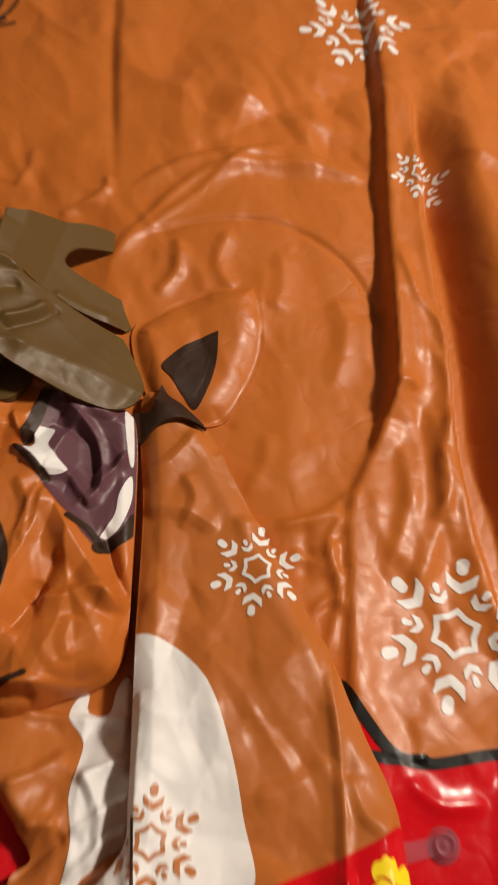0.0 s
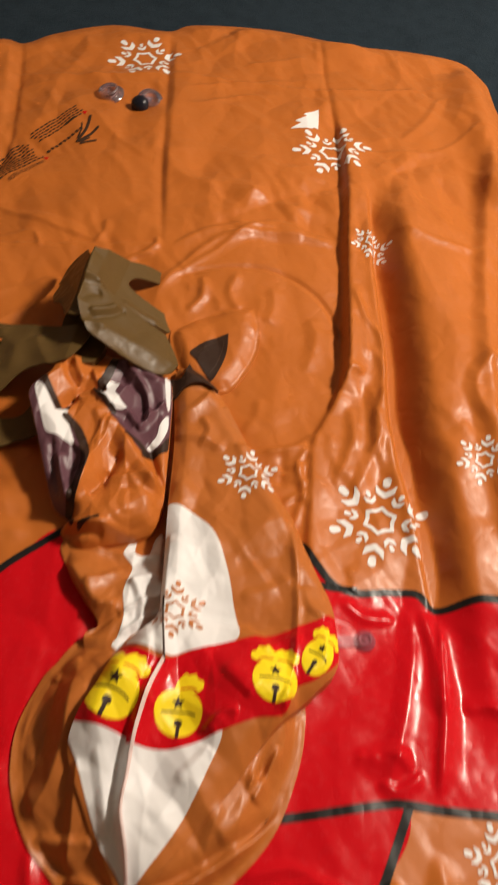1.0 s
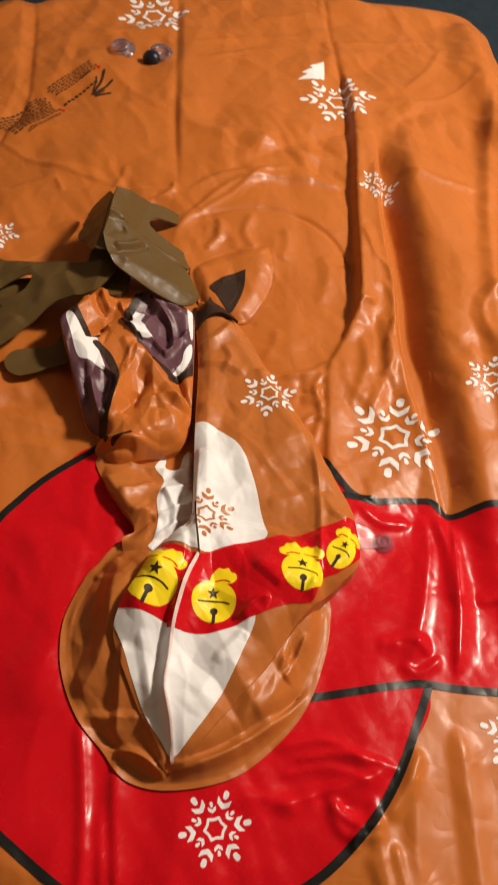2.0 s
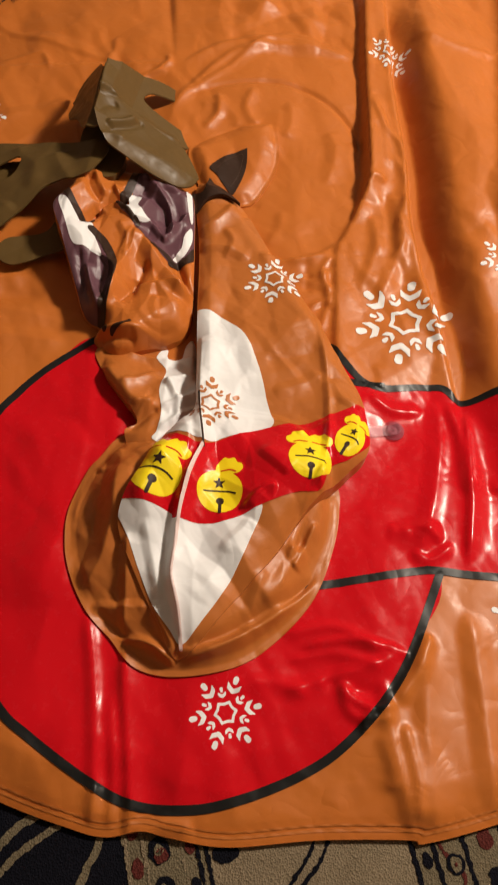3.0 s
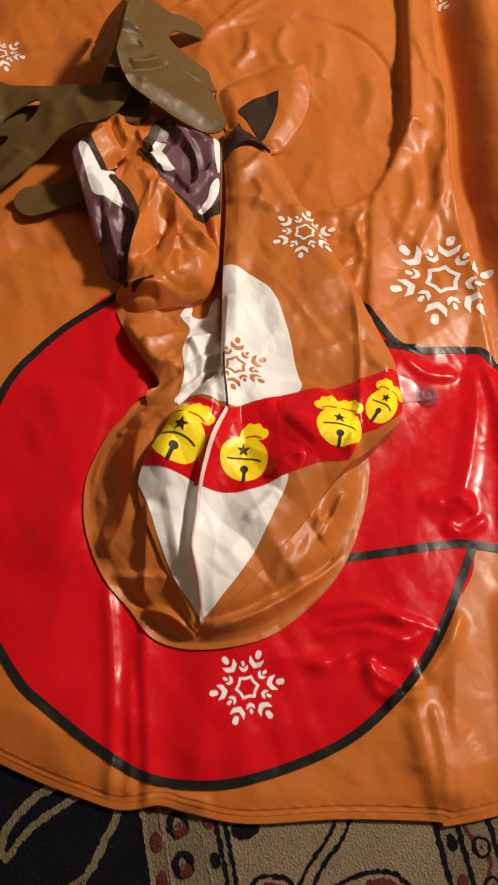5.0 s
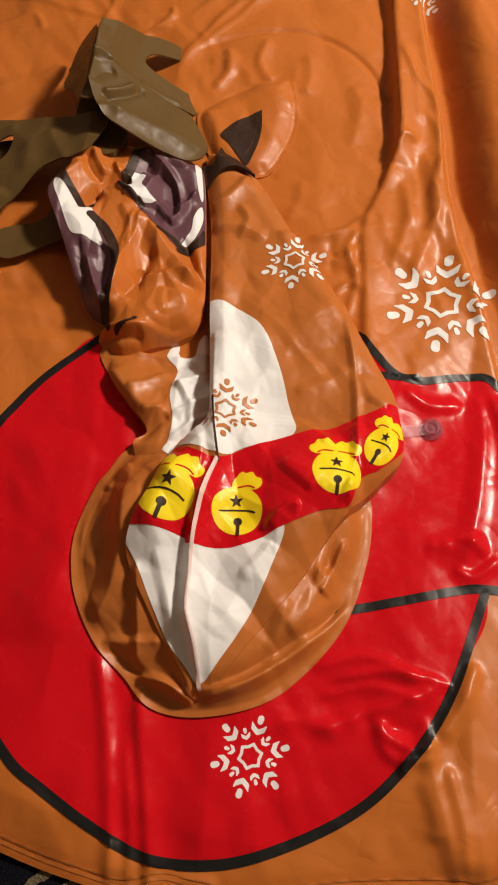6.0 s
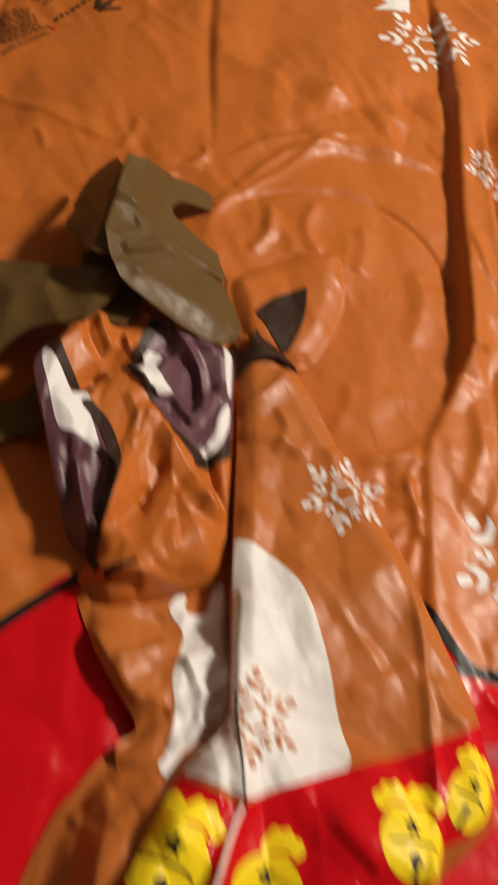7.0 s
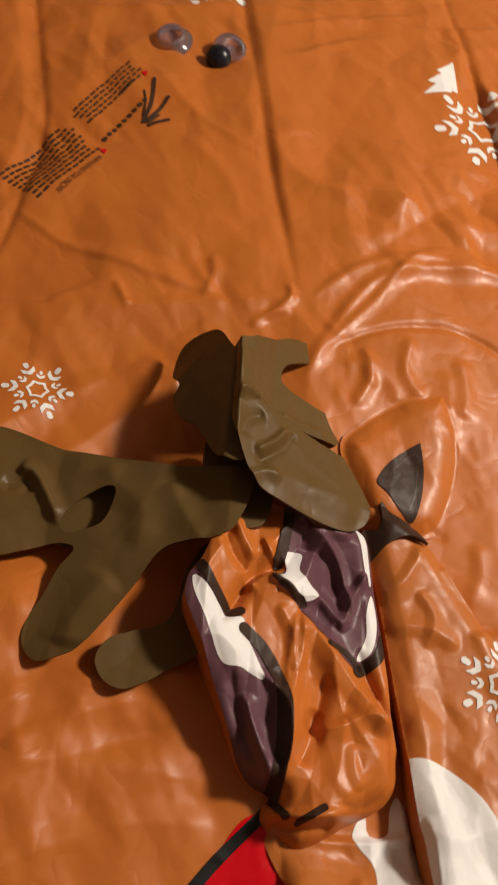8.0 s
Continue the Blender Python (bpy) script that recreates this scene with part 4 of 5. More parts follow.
NECK = region([(0.105, 0.80), (0.18, 0.775), (0.23, 0.705), (0.32, 0.575), (0.36, 0.515), (0.385, 0.465), (0.42, 0.405), (0.434, 0.36), (0.440, 0.293),
               (0.415, 0.253), (0.392, 0.225), (0.36, 0.180), (0.325, 0.11), (0.28, 0.04), (0.227, -0.034), (0.19, 0.005), (0.15, 0.06), (0.118, 0.112), (0.117, 0.150), (0.128, 0.19), (0.146, 0.257),
               (0.180, 0.315), (0.178, 0.36), (0.155, 0.50), (0.133, 0.65)])
NECK_FOLDS = []
crease(NECK_FOLDS, [(0.226, -0.02), (0.213, 0.02), (0.197, 0.062), (0.195, 0.1), (0.192, 0.15), (0.198, 0.21), (0.209, 0.26)], 0.012, 0.007, 0.018, 0.75)
crease(NECK_FOLDS, [(0.216, -0.02), (0.2, 0.02), (0.185, 0.062), (0.182, 0.1), (0.18, 0.15), (0.186, 0.21), (0.198, 0.26)], -0.004, 0.014, 0.006, 0.75)
crease(NECK_FOLDS, [(0.209, 0.235), (0.192, 0.31), (0.178, 0.4), (0.17, 0.46)], 0.014, 0.01, 0.03, 0.75)
# soft waves of the neck, the long crease beside its edge, the pinch in the collar
crease(NECK_FOLDS, [(0.306, 0.674), (0.340, 0.565), (0.363, 0.452), (0.377, 0.355), (0.378, 0.261), (0.370, 0.224)], 0.006, 0.008, 0.006, 0.7)
crease(NECK_FOLDS, [(0.131, 0.653), (0.174, 0.659), (0.222, 0.641)], 0.006, 0.012, 0.014, 0.6)
crease(NECK_FOLDS, [(0.169, 0.705), (0.188, 0.675), (0.178, 0.634)], 0.005, 0.01, 0.01, 0.6)
crease(NECK_FOLDS, [(0.121, 0.692), (0.153, 0.714), (0.181, 0.771)], 0.006, 0.01, 0.014, 0.6)
crease(NECK_FOLDS, [(0.204, 0.748), (0.228, 0.716), (0.272, 0.676)], 0.006, 0.012, 0.014, 0.6)
crease(NECK_FOLDS, [(0.273, 0.431), (0.314, 0.445), (0.360, 0.467)], -0.003, 0.012, 0.014, 0.4)
crease(NECK_FOLDS, [(0.291, 0.374), (0.330, 0.394), (0.365, 0.422)], 0.004, 0.012, 0.014, 0.5)
crease(NECK_FOLDS, [(0.268, 0.495), (0.314, 0.510), (0.347, 0.536)], 0.003, 0.016, 0.02, 0.4)
crease(NECK_FOLDS, [(0.172, 0.440), (0.211, 0.440), (0.252, 0.457)], 0.003, 0.01, 0.014, 0.5)
crease(NECK_FOLDS, [(0.186, 0.393), (0.222, 0.381), (0.265, 0.400)], 0.003, 0.012, 0.014, 0.5)
crease(NECK_FOLDS, [(0.154, 0.558), (0.193, 0.544), (0.241, 0.522)], 0.003, 0.018, 0.018, 0.3)
crease(NECK_FOLDS, [(0.266, 0.279), (0.280, 0.249), (0.306, 0.226), (0.327, 0.210)], -0.0025, 0.01, 0.008, 0.6)
crease(NECK_FOLDS, [(0.285, 0.256), (0.312, 0.234), (0.332, 0.220)], 0.0035, 0.008, 0.014, 0.6)
crease(NECK_FOLDS, [(0.276, 0.167), (0.299, 0.194), (0.318, 0.199)], 0.008, 0.006, 0.009, 0.7)
crease(NECK_FOLDS, [(0.253, 0.103), (0.278, 0.133), (0.288, 0.154)], 0.004, 0.008, 0.01, 0.6)
crease(NECK_FOLDS, [(0.168, 0.144), (0.181, 0.101), (0.195, 0.056)], -0.003, 0.008, 0.008, 0.6)
crease(NECK_FOLDS, [(0.151, 0.128), (0.172, 0.075), (0.188, 0.031)], 0.005, 0.01, 0.01, 0.6)
crease(NECK_FOLDS, [(0.233, 0.032), (0.248, 0.066), (0.269, 0.119)], 0.003, 0.014, 0.014, 0.4)
crease(NECK_FOLDS, [(0.378, 0.414), (0.395, 0.378), (0.426, 0.365)], 0.005, 0.01, 0.012, 0.6)
crease(NECK_FOLDS, [(0.333, 0.289), (0.358, 0.312), (0.389, 0.328)], 0.004, 0.008, 0.012, 0.6)
NECK_Y = np.array([-0.05, 0.04, 0.10, 0.16, 0.24, 0.34, 0.45, 0.60, 0.80])
NECK_Z = np.array([0.000, 0.002, 0.006, 0.015, 0.020, 0.020, 0.026, 0.022, 0.014])


def neck_height(P):
    s, t = NECK(P), TORSO(P)
    torso_part = (0.026 * rise(t - 0.016, 0.09) + (0.008 + 0.022 * facets(P, 0.065, 21, 0.5, 1.9) + 0.014 * facets(P, 0.032, 22, 1.1, 2.2)) * np.clip((t - 0.008) / 0.02, 0, 1))
    for f in TORSO_FOLDS:
        torso_part += fold(P, *f) * np.clip(t / 0.02, 0, 1)
    torso_part += shoulder(P) * np.clip(t / 0.05, 0, 1)
    amount = np.interp(P[:, 1], NECK_Y, NECK_Z)
    collar_zone = np.exp(-((P[:, 1] - 0.235 - 0.25 * (P[:, 0] - 0.25)) / 0.085) ** 2)
    ends = 0.004 * np.clip((0.20 - P[:, 0]) / 0.06, 0, 1) + 0.045 * np.clip((P[:, 0] - 0.27) / 0.15, 0, 1)
    h = sheet_height(P) + 0.007 + torso_part + amount * (0.35 + 0.65 * rise(s, 0.03)) + collar_zone * ends
    h += (0.006 + 0.008 * facets(P, 0.095, 41, 0.3, 1.5) + 0.004 * facets(P, 0.035, 42, 1.9, 2.8)) * np.clip(s / 0.02, 0, 1) * np.clip(P[:, 1] / 0.3, 0.1, 1)
    edge = np.clip((0.235 - P[:, 0]) / 0.05, 0, 1) * np.clip((P[:, 1] - 0.25) / 0.06, 0, 1) * np.clip((0.70 - P[:, 1]) / 0.15, 0, 1)
    h += 0.017 * np.exp(-s / 0.022) * edge
    for f in NECK_FOLDS:
        h += fold(P, *f)
    return h


neck_height = stored(neck_height, (0.06, -0.06, 0.48, 0.84), 0.002)
neck = patch("neck", NECK, neck_height, TAN, toy, 0.002, 0.0, 0.032, "folded orange-tan vinyl neck")
patch("belly_print", within(region([(0.096, 0.490), (0.150, 0.511), (0.176, 0.512), (0.205, 0.501), (0.236, 0.472), (0.263, 0.420), (0.283, 0.364), (0.298, 0.303), (0.234, 0.269), (0.206, 0.255), (0.144, 0.268), (0.119, 0.272), (0.124, 0.360)]), NECK, 0.0005), neck_height, WHITE, neck, 0.0015, 0.0007, 0.0004, "white printed belly")
collar = patch("collar_print", within(region([(0.120, 0.269), (0.141, 0.267), (0.164, 0.258), (0.204, 0.249), (0.234, 0.267), (0.297, 0.300), (0.355, 0.328), (0.401, 0.355), (0.432, 0.373), (0.453, 0.348), (0.440, 0.299), (0.412, 0.266), (0.386, 0.247), (0.376, 0.210), (0.341, 0.196), (0.298, 0.171), (0.245, 0.142), (0.190, 0.136), (0.178, 0.144), (0.114, 0.147), (0.091, 0.152), (0.114, 0.222)]), NECK, 0.0005), neck_height, RED, neck, 0.0015, 0.0013, 0.0004, "red printed collar with yellow bells")
patch("apron_print", within(region([(0.090, 0.156), (0.113, 0.151), (0.177, 0.147), (0.190, 0.138), (0.245, 0.144), (0.299, 0.174), (0.291, 0.121), (0.272, 0.061), (0.248, 0.014), (0.226, -0.019), (0.206, -0.002), (0.181, 0.023), (0.154, 0.065), (0.128, 0.109)]), NECK, 0.0005), neck_height, WHITE, neck, 0.0015, 0.0007, 0.0004, "white printed underside")
patch("snowflake_print", snowflake(0.266, 0.603, 0.053, math.pi / 2), neck_height, WHITE, neck, 0.001, 0.0009, 0.0003, "white printed snowflake")
patch("snowflake_print", within(snowflake(0.205, 0.328, 0.048, math.pi / 2 + 0.1), NECK, 0.002), neck_height, RUST, neck, 0.001, 0.0015, 0.0003, "rust printed snowflake")


def bell(x, y, r, turn, narrow=1.0, lobes=(-1, 1)):
    """A round sleigh bell with a ruffled bow, a star, a slot and a clapper hole, printed on the collar."""
    c, s = math.cos(turn), math.sin(turn)

    def at(a, b):
        a = a * narrow
        return (x + r * (a * c - b * s), y + r * (a * s + b * c))
    round_part = region([at(math.cos(k * math.pi / 6), math.sin(k * math.pi / 6)) for k in range(12)], 4)
    bow = [region([at(-0.1 * k, 0.80), at(0.35 * k, 0.86), at(0.80 * k, 0.80), at(1.05 * k, 0.98), at(1.04 * k, 1.25), at(0.84 * k, 1.36), at(0.72 * k, 1.58), at(0.46 * k, 1.56), at(0.30 * k, 1.64), at(0.10 * k, 1.48), at(-0.1 * k, 1.2)], 4) for k in lobes]
    yellow = patch("bell_print", within(joined(round_part, *bow), NECK, 0.001), neck_height, YELLOW, collar, 0.0012, 0.0017, 0.0004, "yellow printed bell with a bow")
    star = region([at((0.30 if k % 2 == 0 else 0.12) * math.sin(k * math.pi / 5), 0.42 + (0.30 if k % 2 == 0 else 0.12) * math.cos(k * math.pi / 5)) for k in range(10)], sharp=True)
    ink = [("star_print", star, COCOA), ("slot_print", stripe([at(-0.68, 0.02), at(-0.1, 0.05), at(0.4, 0.0), at(0.68, -0.12)], r * 0.07), COCOA),
           ("clapper_print", joined(region([at(0.17 * math.cos(k), -0.42 + 0.17 * math.sin(k)) for k in np.arange(8) * math.pi / 4], 3), stripe([at(0, -0.5), at(-0.05, -0.98)], r * 0.14)), COCOA)]
    ink += [("bow_gap", stripe([at(0.12 * k, 0.98), at(0.5 * k, 1.0), at(0.74 * k, 0.88)], r * 0.06), RED) for k in lobes]
    for nm, shape, paint in ink:
        patch(nm, within(shape, NECK, 0.001), neck_height, paint, yellow, 0.001, 0.0022, 0.0003)


bell(0.154, 0.19, 0.035, -0.12)
bell(0.241, 0.187, 0.031, 0.20, 1.0, (1,))
bell(0.357, 0.248, 0.031, 0.12)
bell(0.41, 0.297, 0.030, -0.35, 0.68)

# ---------------------------------------------------------------- head of the figure
HEAD = region([(-0.107, 0.644), (-0.105, 0.669), (-0.092, 0.692), (-0.078, 0.734), (-0.055, 0.771), (-0.033, 0.786), (0.005, 0.780), (0.047, 0.785), (0.093, 0.767), (0.109, 0.739), (0.123, 0.661), (0.135, 0.583), (0.145, 0.510), (0.140, 0.475), (0.121, 0.456), (0.093, 0.442), (0.072, 0.429), (0.058, 0.421), (0.038, 0.414), (0.016, 0.422), (0.001, 0.436), (0.002, 0.450), (0.007, 0.460), (-0.009, 0.468), (-0.025, 0.482), (-0.041, 0.512), (-0.053, 0.536), (-0.068, 0.566), (-0.083, 0.596), (-0.097, 0.621)])
HEAD_FOLDS = []
crease(HEAD_FOLDS, [(-0.067, 0.620), (-0.052, 0.646), (-0.035, 0.680), (-0.012, 0.695), (0.004, 0.706)], -0.0176, 0.008, 0.008, 0.5)
crease(HEAD_FOLDS, [(-0.038, 0.664), (-0.028, 0.678), (-0.009, 0.684), (0.024, 0.662)], 0.0121, 0.007, 0.009, 0.6)
crease(HEAD_FOLDS, [(0.027, 0.656), (0.028, 0.605), (0.019, 0.553), (0.016, 0.487)], 0.0143, 0.016, 0.018, 0.6)
crease(HEAD_FOLDS, [(0.027, 0.656), (0.061, 0.609), (0.106, 0.561), (0.138, 0.532)], 0.0143, 0.018, 0.01, 0.6)
crease(HEAD_FOLDS, [(0.058, 0.588), (0.051, 0.545), (0.043, 0.522)], -0.0099, 0.01, 0.008, 0.5)
crease(HEAD_FOLDS, [(0.047, 0.530), (0.071, 0.532), (0.109, 0.549), (0.134, 0.530)], 0.0099, 0.01, 0.012, 0.6)
crease(HEAD_FOLDS, [(0.003, 0.443), (0.027, 0.443), (0.079, 0.448), (0.117, 0.454), (0.141, 0.478), (0.146, 0.510)], 0.0088, 0.008, 0.01, 0.5)
crease(HEAD_FOLDS, [(0.008, 0.434), (0.042, 0.433), (0.073, 0.440)], -0.0121, 0.005, 0.006, 0.5)
crease(HEAD_FOLDS, [(-0.072, 0.736), (-0.060, 0.705), (-0.039, 0.687)], -0.0099, 0.007, 0.008, 0.6)
crease(HEAD_FOLDS, [(-0.063, 0.748), (-0.048, 0.721), (-0.033, 0.699)], 0.0088, 0.008, 0.01, 0.6)
crease(HEAD_FOLDS, [(-0.026, 0.730), (-0.015, 0.709), (-0.004, 0.703)], 0.0077, 0.005, 0.006, 0.7)
crease(HEAD_FOLDS, [(0.015, 0.757), (0.054, 0.733), (0.073, 0.709), (0.088, 0.657)], 0.0132, 0.009, 0.007, 0.7)
crease(HEAD_FOLDS, [(0.015, 0.727), (0.061, 0.719), (0.074, 0.680)], -0.0099, 0.008, 0.007, 0.5)
crease(HEAD_FOLDS, [(0.074, 0.637), (0.089, 0.682), (0.107, 0.716)], 0.0099, 0.008, 0.007, 0.7)
crease(HEAD_FOLDS, [(0.020, 0.663), (0.048, 0.672), (0.079, 0.638)], 0.0099, 0.008, 0.007, 0.7)
crease(HEAD_FOLDS, [(0.014, 0.771), (0.040, 0.751), (0.086, 0.752)], 0.0088, 0.007, 0.009, 0.6)
crease(HEAD_FOLDS, [(-0.034, 0.556), (-0.015, 0.512), (0.004, 0.472)], 0.011, 0.008, 0.008, 0.6)
crease(HEAD_FOLDS, [(-0.050, 0.579), (-0.033, 0.528), (-0.005, 0.481)], -0.0077, 0.007, 0.007, 0.5)
crease(HEAD_FOLDS, [(-0.021, 0.579), (0.009, 0.556), (0.019, 0.520), (0.014, 0.472)], 0.0099, 0.006, 0.008, 0.6)
crease(HEAD_FOLDS, [(0.030, 0.489), (0.042, 0.517), (0.047, 0.553)], -0.0077, 0.008, 0.008, 0.5)
crease(HEAD_FOLDS, [(0.076, 0.460), (0.101, 0.491), (0.125, 0.522)], 0.0044, 0.018, 0.014, 0.4)
crease(HEAD_FOLDS, [(0.095, 0.625), (0.119, 0.576), (0.138, 0.549)], -0.0088, 0.006, 0.006, 0.5)
crease(HEAD_FOLDS, [(-0.003, 0.656), (0.016, 0.626), (0.021, 0.580)], 0.0055, 0.01, 0.01, 0.5)
crease(HEAD_FOLDS, [(0.090, 0.520), (0.089, 0.493), (0.100, 0.473)], 0.0044, 0.01, 0.012, 0.5)
HEAD_X = np.array([-0.11, -0.085, -0.03, 0.04, 0.10, 0.15])
HEAD_Z = np.array([0.100, 0.100, 0.062, 0.056, 0.052, 0.040])


def head_height(P):
    s = HEAD(P)
    h = np.interp(P[:, 0], HEAD_X, HEAD_Z) - 0.014 * (1 - rise(s, 0.025)) + 0.008 + 0.032 * facets(P, 0.058, 51, 0.7, 1.6) * np.clip(s / 0.015, 0, 1) + 0.019 * facets(P, 0.03, 53, 0.2, 1.9)
    h -= np.clip((0.55 - P[:, 1]) / 0.12, 0, 1) * np.clip(-P[:, 0] / 0.06, 0, 1) * 0.04
    h -= 0.024 * (1 - rise(s, 0.028)) * np.clip((0.52 - P[:, 1]) / 0.05, 0, 1)
    h -= 0.020 * np.exp(-(((P[:, 0] - 0.075) / 0.040) ** 2 + ((P[:, 1] - 0.69) / 0.06) ** 2))
    for f in HEAD_FOLDS:
        h += fold(P, *f)
    return h


head_height = stored(head_height, (-0.14, 0.38, 0.18, 0.83), 0.0015)
head = patch("head", HEAD, head_height, ORANGE, toy, 0.0015, 0.0, 0.075, "crumpled orange vinyl deer head")
EYE_R = region([(0.004, 0.783), (0.045, 0.796), (0.102, 0.770), (0.118, 0.696), (0.125, 0.635), (0.102, 0.599), (0.080, 0.606), (0.064, 0.621), (0.036, 0.642), (0.018, 0.660), (-0.007, 0.680), (0.007, 0.702), (0.005, 0.735)])
EYE_L = region([(-0.111, 0.646), (-0.109, 0.676), (-0.086, 0.666), (-0.058, 0.633), (-0.042, 0.633), (-0.029, 0.612), (-0.005, 0.581), (0.013, 0.543), (0.013, 0.498), (0.008, 0.458), (-0.020, 0.477), (-0.054, 0.531), (-0.084, 0.584)])


def eye(area, glints, rims):
    """A printed eye: plum ground, white glints and a dark painted rim of uneven width."""
    ground = patch("eye_print", within(area, HEAD, 0.0005), head_height, PLUM, head, 0.0015, 0.0010, 0.0005, "plum printed eye with white glints")
    for g in glints:
        patch("glint_print", within(region(g, 5), HEAD, 0.0005), head_height, WHITE, ground, 0.0015, 0.0016, 0.0005, "white printed glint")
    for line, wide in rims:
        patch("eye_rim_print", within(stripe(line, wide), HEAD, 0.0005), head_height, COCOA, ground, 0.0015, 0.0022, 0.0005, "dark brown printed eye rim")


eye(EYE_R, [[(0.002, 0.716), (0.022, 0.718), (0.020, 0.698), (0.032, 0.686), (0.046, 0.674), (0.024, 0.661), (0.008, 0.673), (-0.008, 0.682), (0.005, 0.694)],
            [(0.113, 0.689), (0.105, 0.665), (0.105, 0.637), (0.095, 0.610), (0.112, 0.621), (0.119, 0.657)],
            [(0.090, 0.765), (0.099, 0.766), (0.112, 0.708), (0.107, 0.705)]],
    [([(0.005, 0.780), (0.001, 0.733), (-0.005, 0.703)], 0.013), ([(-0.009, 0.684), (0.008, 0.673), (0.028, 0.659)], 0.008), ([(0.061, 0.621), (0.081, 0.615), (0.098, 0.600)], 0.008), ([(0.097, 0.597), (0.120, 0.616), (0.128, 0.639)], 0.013)])
eye(EYE_L, [[(-0.100, 0.667), (-0.082, 0.654), (-0.060, 0.631), (-0.041, 0.632), (-0.035, 0.614), (-0.012, 0.571), (-0.038, 0.578), (-0.061, 0.582), (-0.082, 0.620), (-0.098, 0.649)]],
    [([(-0.095, 0.681), (-0.077, 0.658), (-0.057, 0.638), (-0.044, 0.640)], 0.011), ([(-0.038, 0.620), (-0.014, 0.601), (0.009, 0.559), (0.012, 0.514), (0.010, 0.484), (0.009, 0.460)], 0.014)])
for pts, wide in (([(0.006, 0.461), (0.013, 0.452), (0.021, 0.443)], 0.008), ([(0.034, 0.438), (0.044, 0.445), (0.058, 0.454)], 0.007)):
    patch("mouth_print", within(stripe(pts, wide), HEAD, 0.001), head_height, COCOA, head, 0.001, 0.0016, 0.0005, "dark brown printed mouth line")

PIPE_LINE = [(0.226, -0.024), (0.215, 0.018), (0.198, 0.062), (0.196, 0.101), (0.194, 0.151), (0.200, 0.212), (0.207, 0.246)]
patch("piping", within(stripe(PIPE_LINE, 0.0045), NECK, 0.001), neck_height, PINK, neck, 0.0012, 0.0042, 0.003, "pale pink welded piping")
patch("seam_print", within(stripe([(0.2095, 0.245), (0.195, 0.30), (0.185, 0.345)], 0.0025), NECK, 0.001), neck_height, COCOA, neck, 0.001, 0.0016, 0.0003)

# ear
EAR = region([(0.072, 0.884), (0.101, 0.931), (0.148, 0.970), (0.200, 0.990), (0.219, 0.985), (0.237, 0.911), (0.227, 0.843), (0.195, 0.783), (0.12, 0.79)])


def ear_height(P):
    s = EAR(P)
    h = sheet_height(P) + 0.003 + 0.012 * rise(s - 0.006, 0.03) + 0.005 * facets(P, 0.06, 61) * np.clip(s / 0.02, 0, 1)
    return h + fold(P, [(0.125, 0.79), (0.11, 0.85), (0.085, 0.90)], 0.004, 0.012, 0.012, 0.4)


ear = patch("ear", EAR, ear_height, ORANGE, toy, 0.0025, 0.0, 0.006, "flat orange vinyl ear")
inner_ear = patch("ear_print", within(region([(0.119, 0.840), (0.127, 0.859), (0.139, 0.875), (0.159, 0.894), (0.177, 0.907), (0.178, 0.904), (0.182, 0.867), (0.179, 0.830), (0.168, 0.795), (0.151, 0.807), (0.133, 0.827)]), EAR, 0.001), ear_height, COCOA, ear, 0.0015, 0.0014, 0.0005, "dark brown printed inner ear")
patch("ear_stitch", within(stripe([(0.132, 0.842), (0.144, 0.865), (0.170, 0.890), (0.173, 0.865), (0.170, 0.833), (0.162, 0.808)], 0.0016), EAR, 0.001), ear_height, INK, inner_ear, 0.001, 0.0018, 0.0003)
TAB = region([(0.100, 0.769), (0.119, 0.772), (0.123, 0.808), (0.125, 0.811), (0.137, 0.798), (0.154, 0.790), (0.184, 0.767), (0.186, 0.765), (0.158, 0.768), (0.131, 0.755), (0.109, 0.732)])
patch("ear_tab", TAB, lambda P: neck_height(P) + 0.010 + 0.006 * facets(P, 0.03, 66), COCOA, toy, 0.002, 0.0, 0.008, "dark brown vinyl tab at the ear")


# antlers
ANTLER_FOLDS = []
crease(ANTLER_FOLDS, [(-0.079, 0.864), (-0.068, 0.878), (-0.054, 0.880), (-0.049, 0.874)], 0.009, 0.007, 0.007, 0.6)
crease(ANTLER_FOLDS, [(-0.052, 0.802), (-0.026, 0.827), (-0.009, 0.854)], 0.01, 0.008, 0.01, 0.6)
crease(ANTLER_FOLDS, [(-0.050, 0.793), (-0.021, 0.821), (-0.001, 0.855)], -0.008, 0.006, 0.006, 0.5)
crease(ANTLER_FOLDS, [(-0.071, 0.817), (-0.062, 0.844), (-0.042, 0.859)], -0.006, 0.008, 0.01, 0.5)
crease(ANTLER_FOLDS, [(-0.043, 0.782), (0.022, 0.786), (0.093, 0.775)], 0.005, 0.018, 0.018, 0.3)
crease(ANTLER_FOLDS, [(-0.081, 0.939), (-0.075, 0.899), (-0.078, 0.869)], 0.006, 0.008, 0.014, 0.5)
crease(ANTLER_FOLDS, [(-0.020, 0.884), (0.012, 0.887), (0.055, 0.895)], 0.006, 0.01, 0.01, 0.5)
crease(ANTLER_FOLDS, [(-0.056, 0.770), (-0.036, 0.785), (-0.015, 0.784)], 0.005, 0.008, 0.008, 0.6)


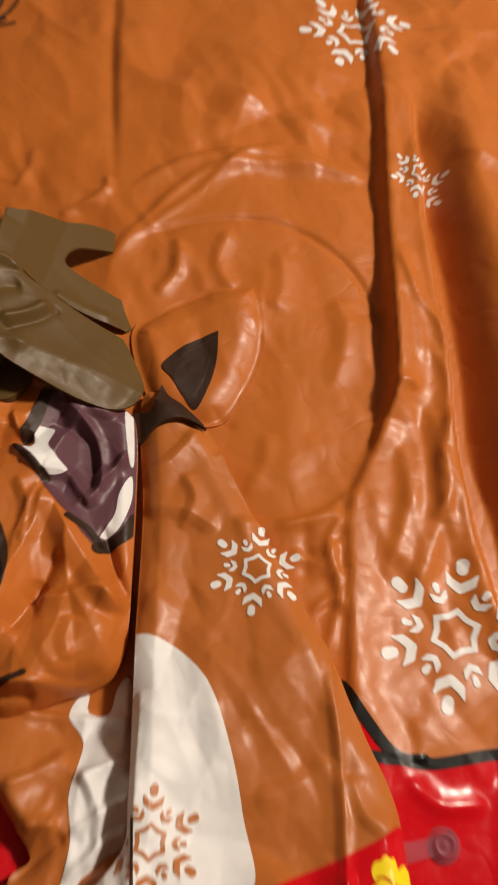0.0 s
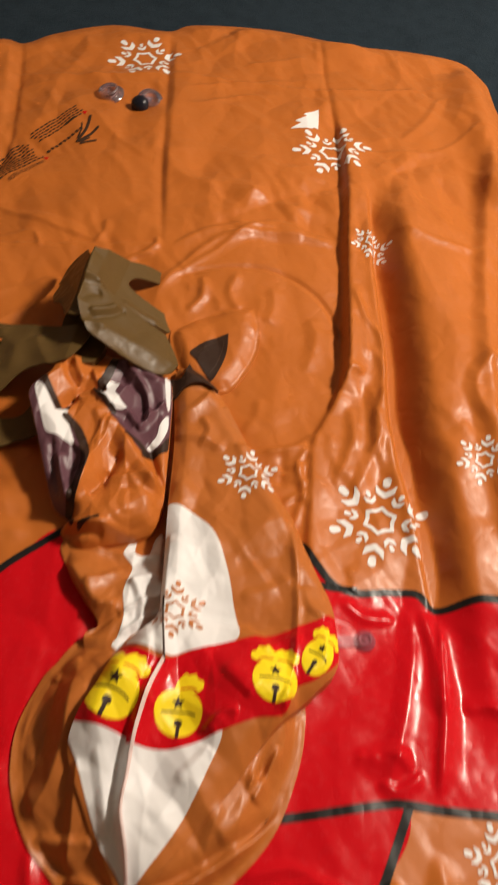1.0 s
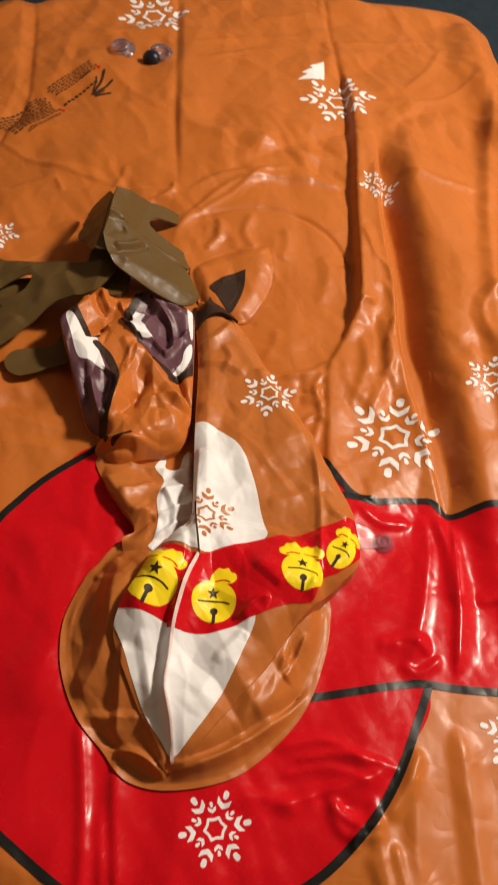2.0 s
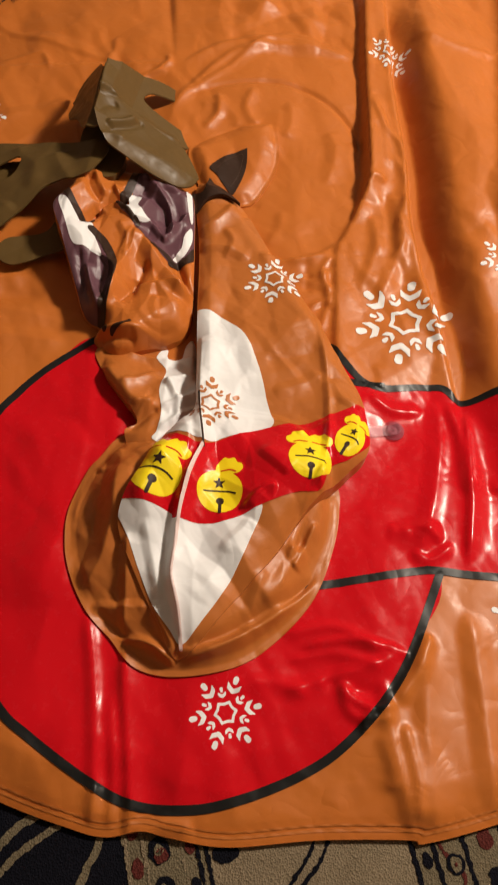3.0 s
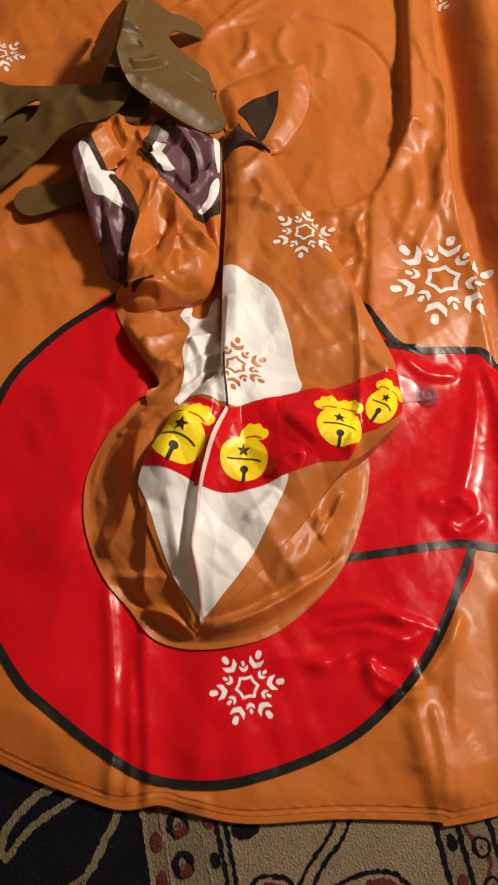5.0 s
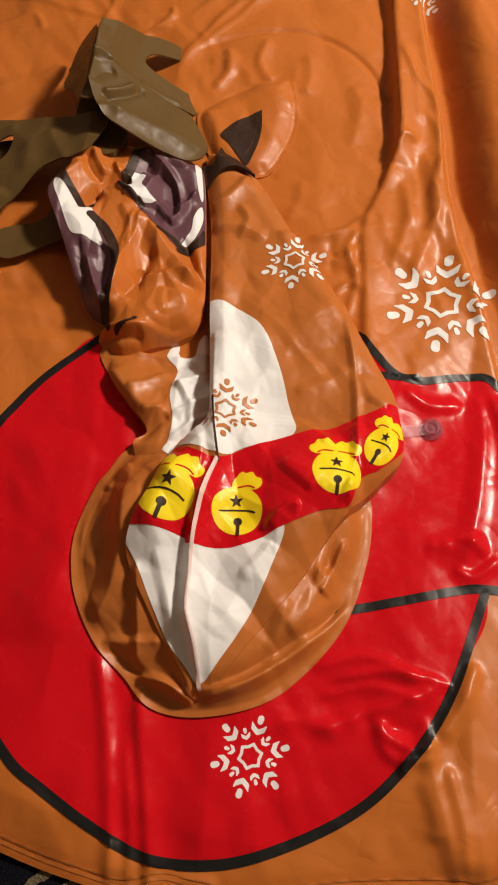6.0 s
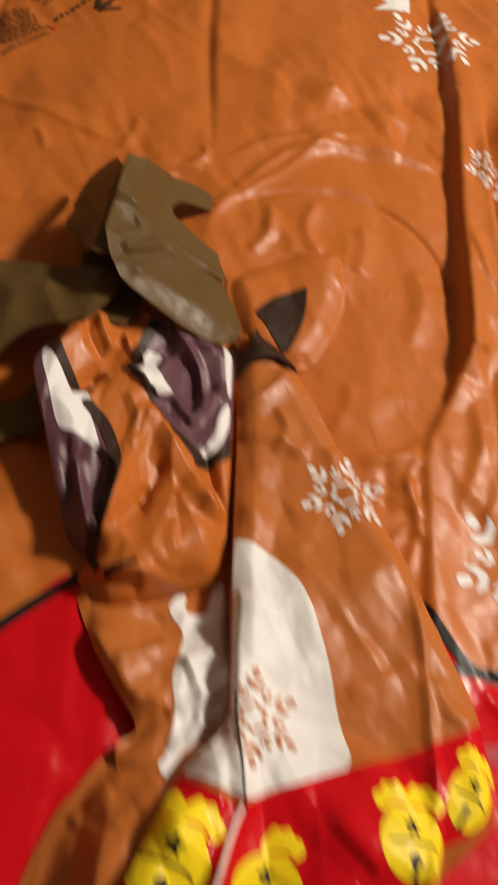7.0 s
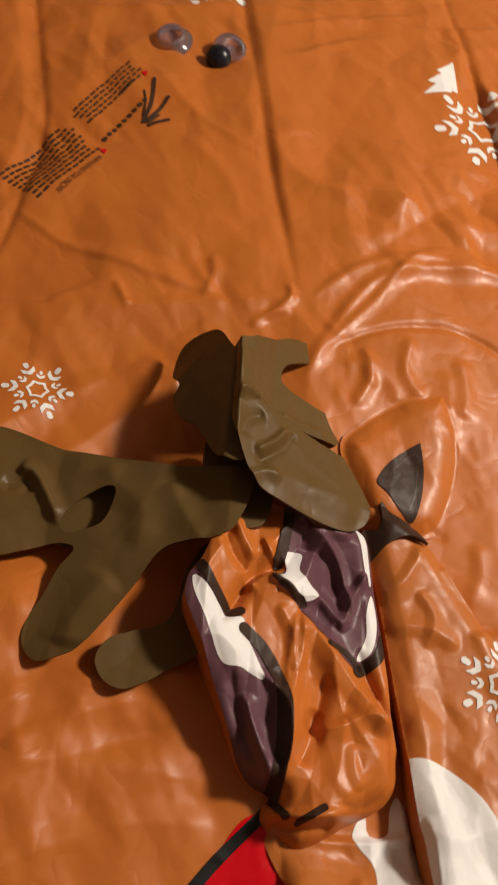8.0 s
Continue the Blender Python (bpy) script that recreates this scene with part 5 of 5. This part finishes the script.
def antler_front(P):
    d = P[:, 0] + 0.078 + (P[:, 1] - 0.90) * 0.05
    h = 0.148 - (0.54 + 1.5 * np.clip(P[:, 1] - 0.79, 0, 0.25)) * np.clip(d, 0, 1) - 2.5 * np.clip(-d, 0, 1) + 0.006 * soft_noise(P, 0.05, 72) + 0.007 * facets(P, 0.06, 75, 0.9)
    for f in ANTLER_FOLDS:
        h += fold(P, *f)
    upper = np.clip((P[:, 1] - 0.875 + 0.16 * (P[:, 0] + 0.055)) / 0.012, 0, 1) * np.clip((P[:, 0] + 0.06) / 0.03, 0, 1)
    return h - 0.022 * upper


SLIT = region([(-0.049, 0.881), (-0.020, 0.879), (0.012, 0.879), (0.060, 0.886), (0.065, 0.879), (0.042, 0.870), (0.013, 0.869), (-0.021, 0.871)])
ANTLER = region([(-0.087, 0.924), (-0.085, 0.943), (-0.065, 0.959), (-0.034, 0.994), (0.000, 1.028), (0.029, 1.039), (0.042, 1.033), (0.035, 1.014), (0.010, 0.993), (-0.012, 0.971), (-0.020, 0.948), (-0.013, 0.935), (0.020, 0.934), (0.065, 0.932), (0.077, 0.919), (0.069, 0.893), (0.055, 0.873), (0.063, 0.863), (0.083, 0.838), (0.104, 0.804), (0.105, 0.787), (0.097, 0.768), (0.073, 0.753), (0.039, 0.751), (-0.006, 0.757), (-0.035, 0.763), (-0.049, 0.773), (-0.065, 0.798), (-0.080, 0.843)])
antler = patch("antler", without(ANTLER, SLIT), antler_front, OLIVE, toy, 0.002, 0.0, 0.003, "olive brown vinyl antler, limp and folded over")
patch("antler_flap", region([(-0.09, 0.945), (-0.11, 0.985), (-0.145, 0.985), (-0.155, 0.945), (-0.145, 0.922), (-0.150, 0.90), (-0.139, 0.870), (-0.115, 0.845), (-0.09, 0.80), (-0.06, 0.80), (-0.07, 0.90)]),
      lambda P: 0.140 + 1.25 * np.clip(P[:, 0] + 0.085, -0.08, 0.0) + 0.020 * facets(P, 0.05, 71), OLIVE, antler, 0.0025, 0.0, 0.003)
patch("antler_stalk", region([(-0.10, 0.85), (-0.05, 0.86), (-0.02, 0.79), (-0.03, 0.74), (-0.08, 0.74), (-0.10, 0.79)]), lambda P: 0.085 + 0.008 * facets(P, 0.05, 77), OLIVE, antler, 0.0025, 0.0, 0.02)


SPREAD_FOLDS = []
crease(SPREAD_FOLDS, [(-0.319, 0.787), (-0.298, 0.783), (-0.275, 0.752), (-0.257, 0.720)], 0.012, 0.008, 0.01, 0.6)
crease(SPREAD_FOLDS, [(-0.333, 0.765), (-0.309, 0.772), (-0.292, 0.760)], -0.006, 0.008, 0.008, 0.5)
crease(SPREAD_FOLDS, [(-0.212, 0.805), (-0.202, 0.779), (-0.167, 0.744), (-0.165, 0.690)], 0.006, 0.018, 0.02, 0.3)
crease(SPREAD_FOLDS, [(-0.226, 0.581), (-0.216, 0.624), (-0.187, 0.669)], 0.008, 0.02, 0.02, 0.2)
crease(SPREAD_FOLDS, [(-0.140, 0.780), (-0.123, 0.745), (-0.094, 0.705)], 0.006, 0.016, 0.014, 0.4)


def antler_left(P):
    h = 0.040 + 0.30 * np.clip(P[:, 0] + 0.27, 0, 0.2) + 0.008 * soft_noise(P, 0.06, 73) + 0.009 * facets(P, 0.08, 76, 0.3)
    for f in SPREAD_FOLDS:
        h += fold(P, *f)
    return h


HOLE = region([(-0.199, 0.764), (-0.210, 0.771), (-0.234, 0.757), (-0.253, 0.734), (-0.254, 0.716), (-0.239, 0.714), (-0.209, 0.727)])
left = patch("antler", without(region([(-0.43, 0.835), (-0.350, 0.841), (-0.279, 0.822), (-0.210, 0.811), (-0.142, 0.801), (-0.05, 0.793), (-0.06, 0.73), (-0.083, 0.713), (-0.110, 0.708), (-0.140, 0.695), (-0.165, 0.650), (-0.204, 0.591), (-0.231, 0.573), (-0.254, 0.568),
                                       (-0.270, 0.584), (-0.271, 0.609), (-0.258, 0.642), (-0.248, 0.672), (-0.235, 0.695), (-0.258, 0.700), (-0.291, 0.687), (-0.325, 0.678), (-0.39, 0.70), (-0.44, 0.76)]), HOLE), antler_left, OLIVE, toy, 0.0025, 0.0, 0.003, "olive brown vinyl antler spread flat, with a slot")
patch("antler_layer", region([(-0.262, 0.765), (-0.205, 0.785), (-0.185, 0.76), (-0.20, 0.72), (-0.25, 0.70), (-0.268, 0.725)]), lambda P: 0.042 + 0.06 * (P[:, 0] + 0.22), OLIVE, left, 0.003, 0.0, 0.003)
patch("antler_tine", region([(-0.08, 0.72), (-0.105, 0.69), (-0.118, 0.630), (-0.156, 0.611), (-0.181, 0.599), (-0.191, 0.577), (-0.180, 0.557), (-0.161, 0.549), (-0.142, 0.555), (-0.117, 0.571), (-0.075, 0.61)]),
      lambda P: 0.052 + 0.008 * facets(P, 0.05, 74), OLIVE, left, 0.0025, 0.0, 0.003)
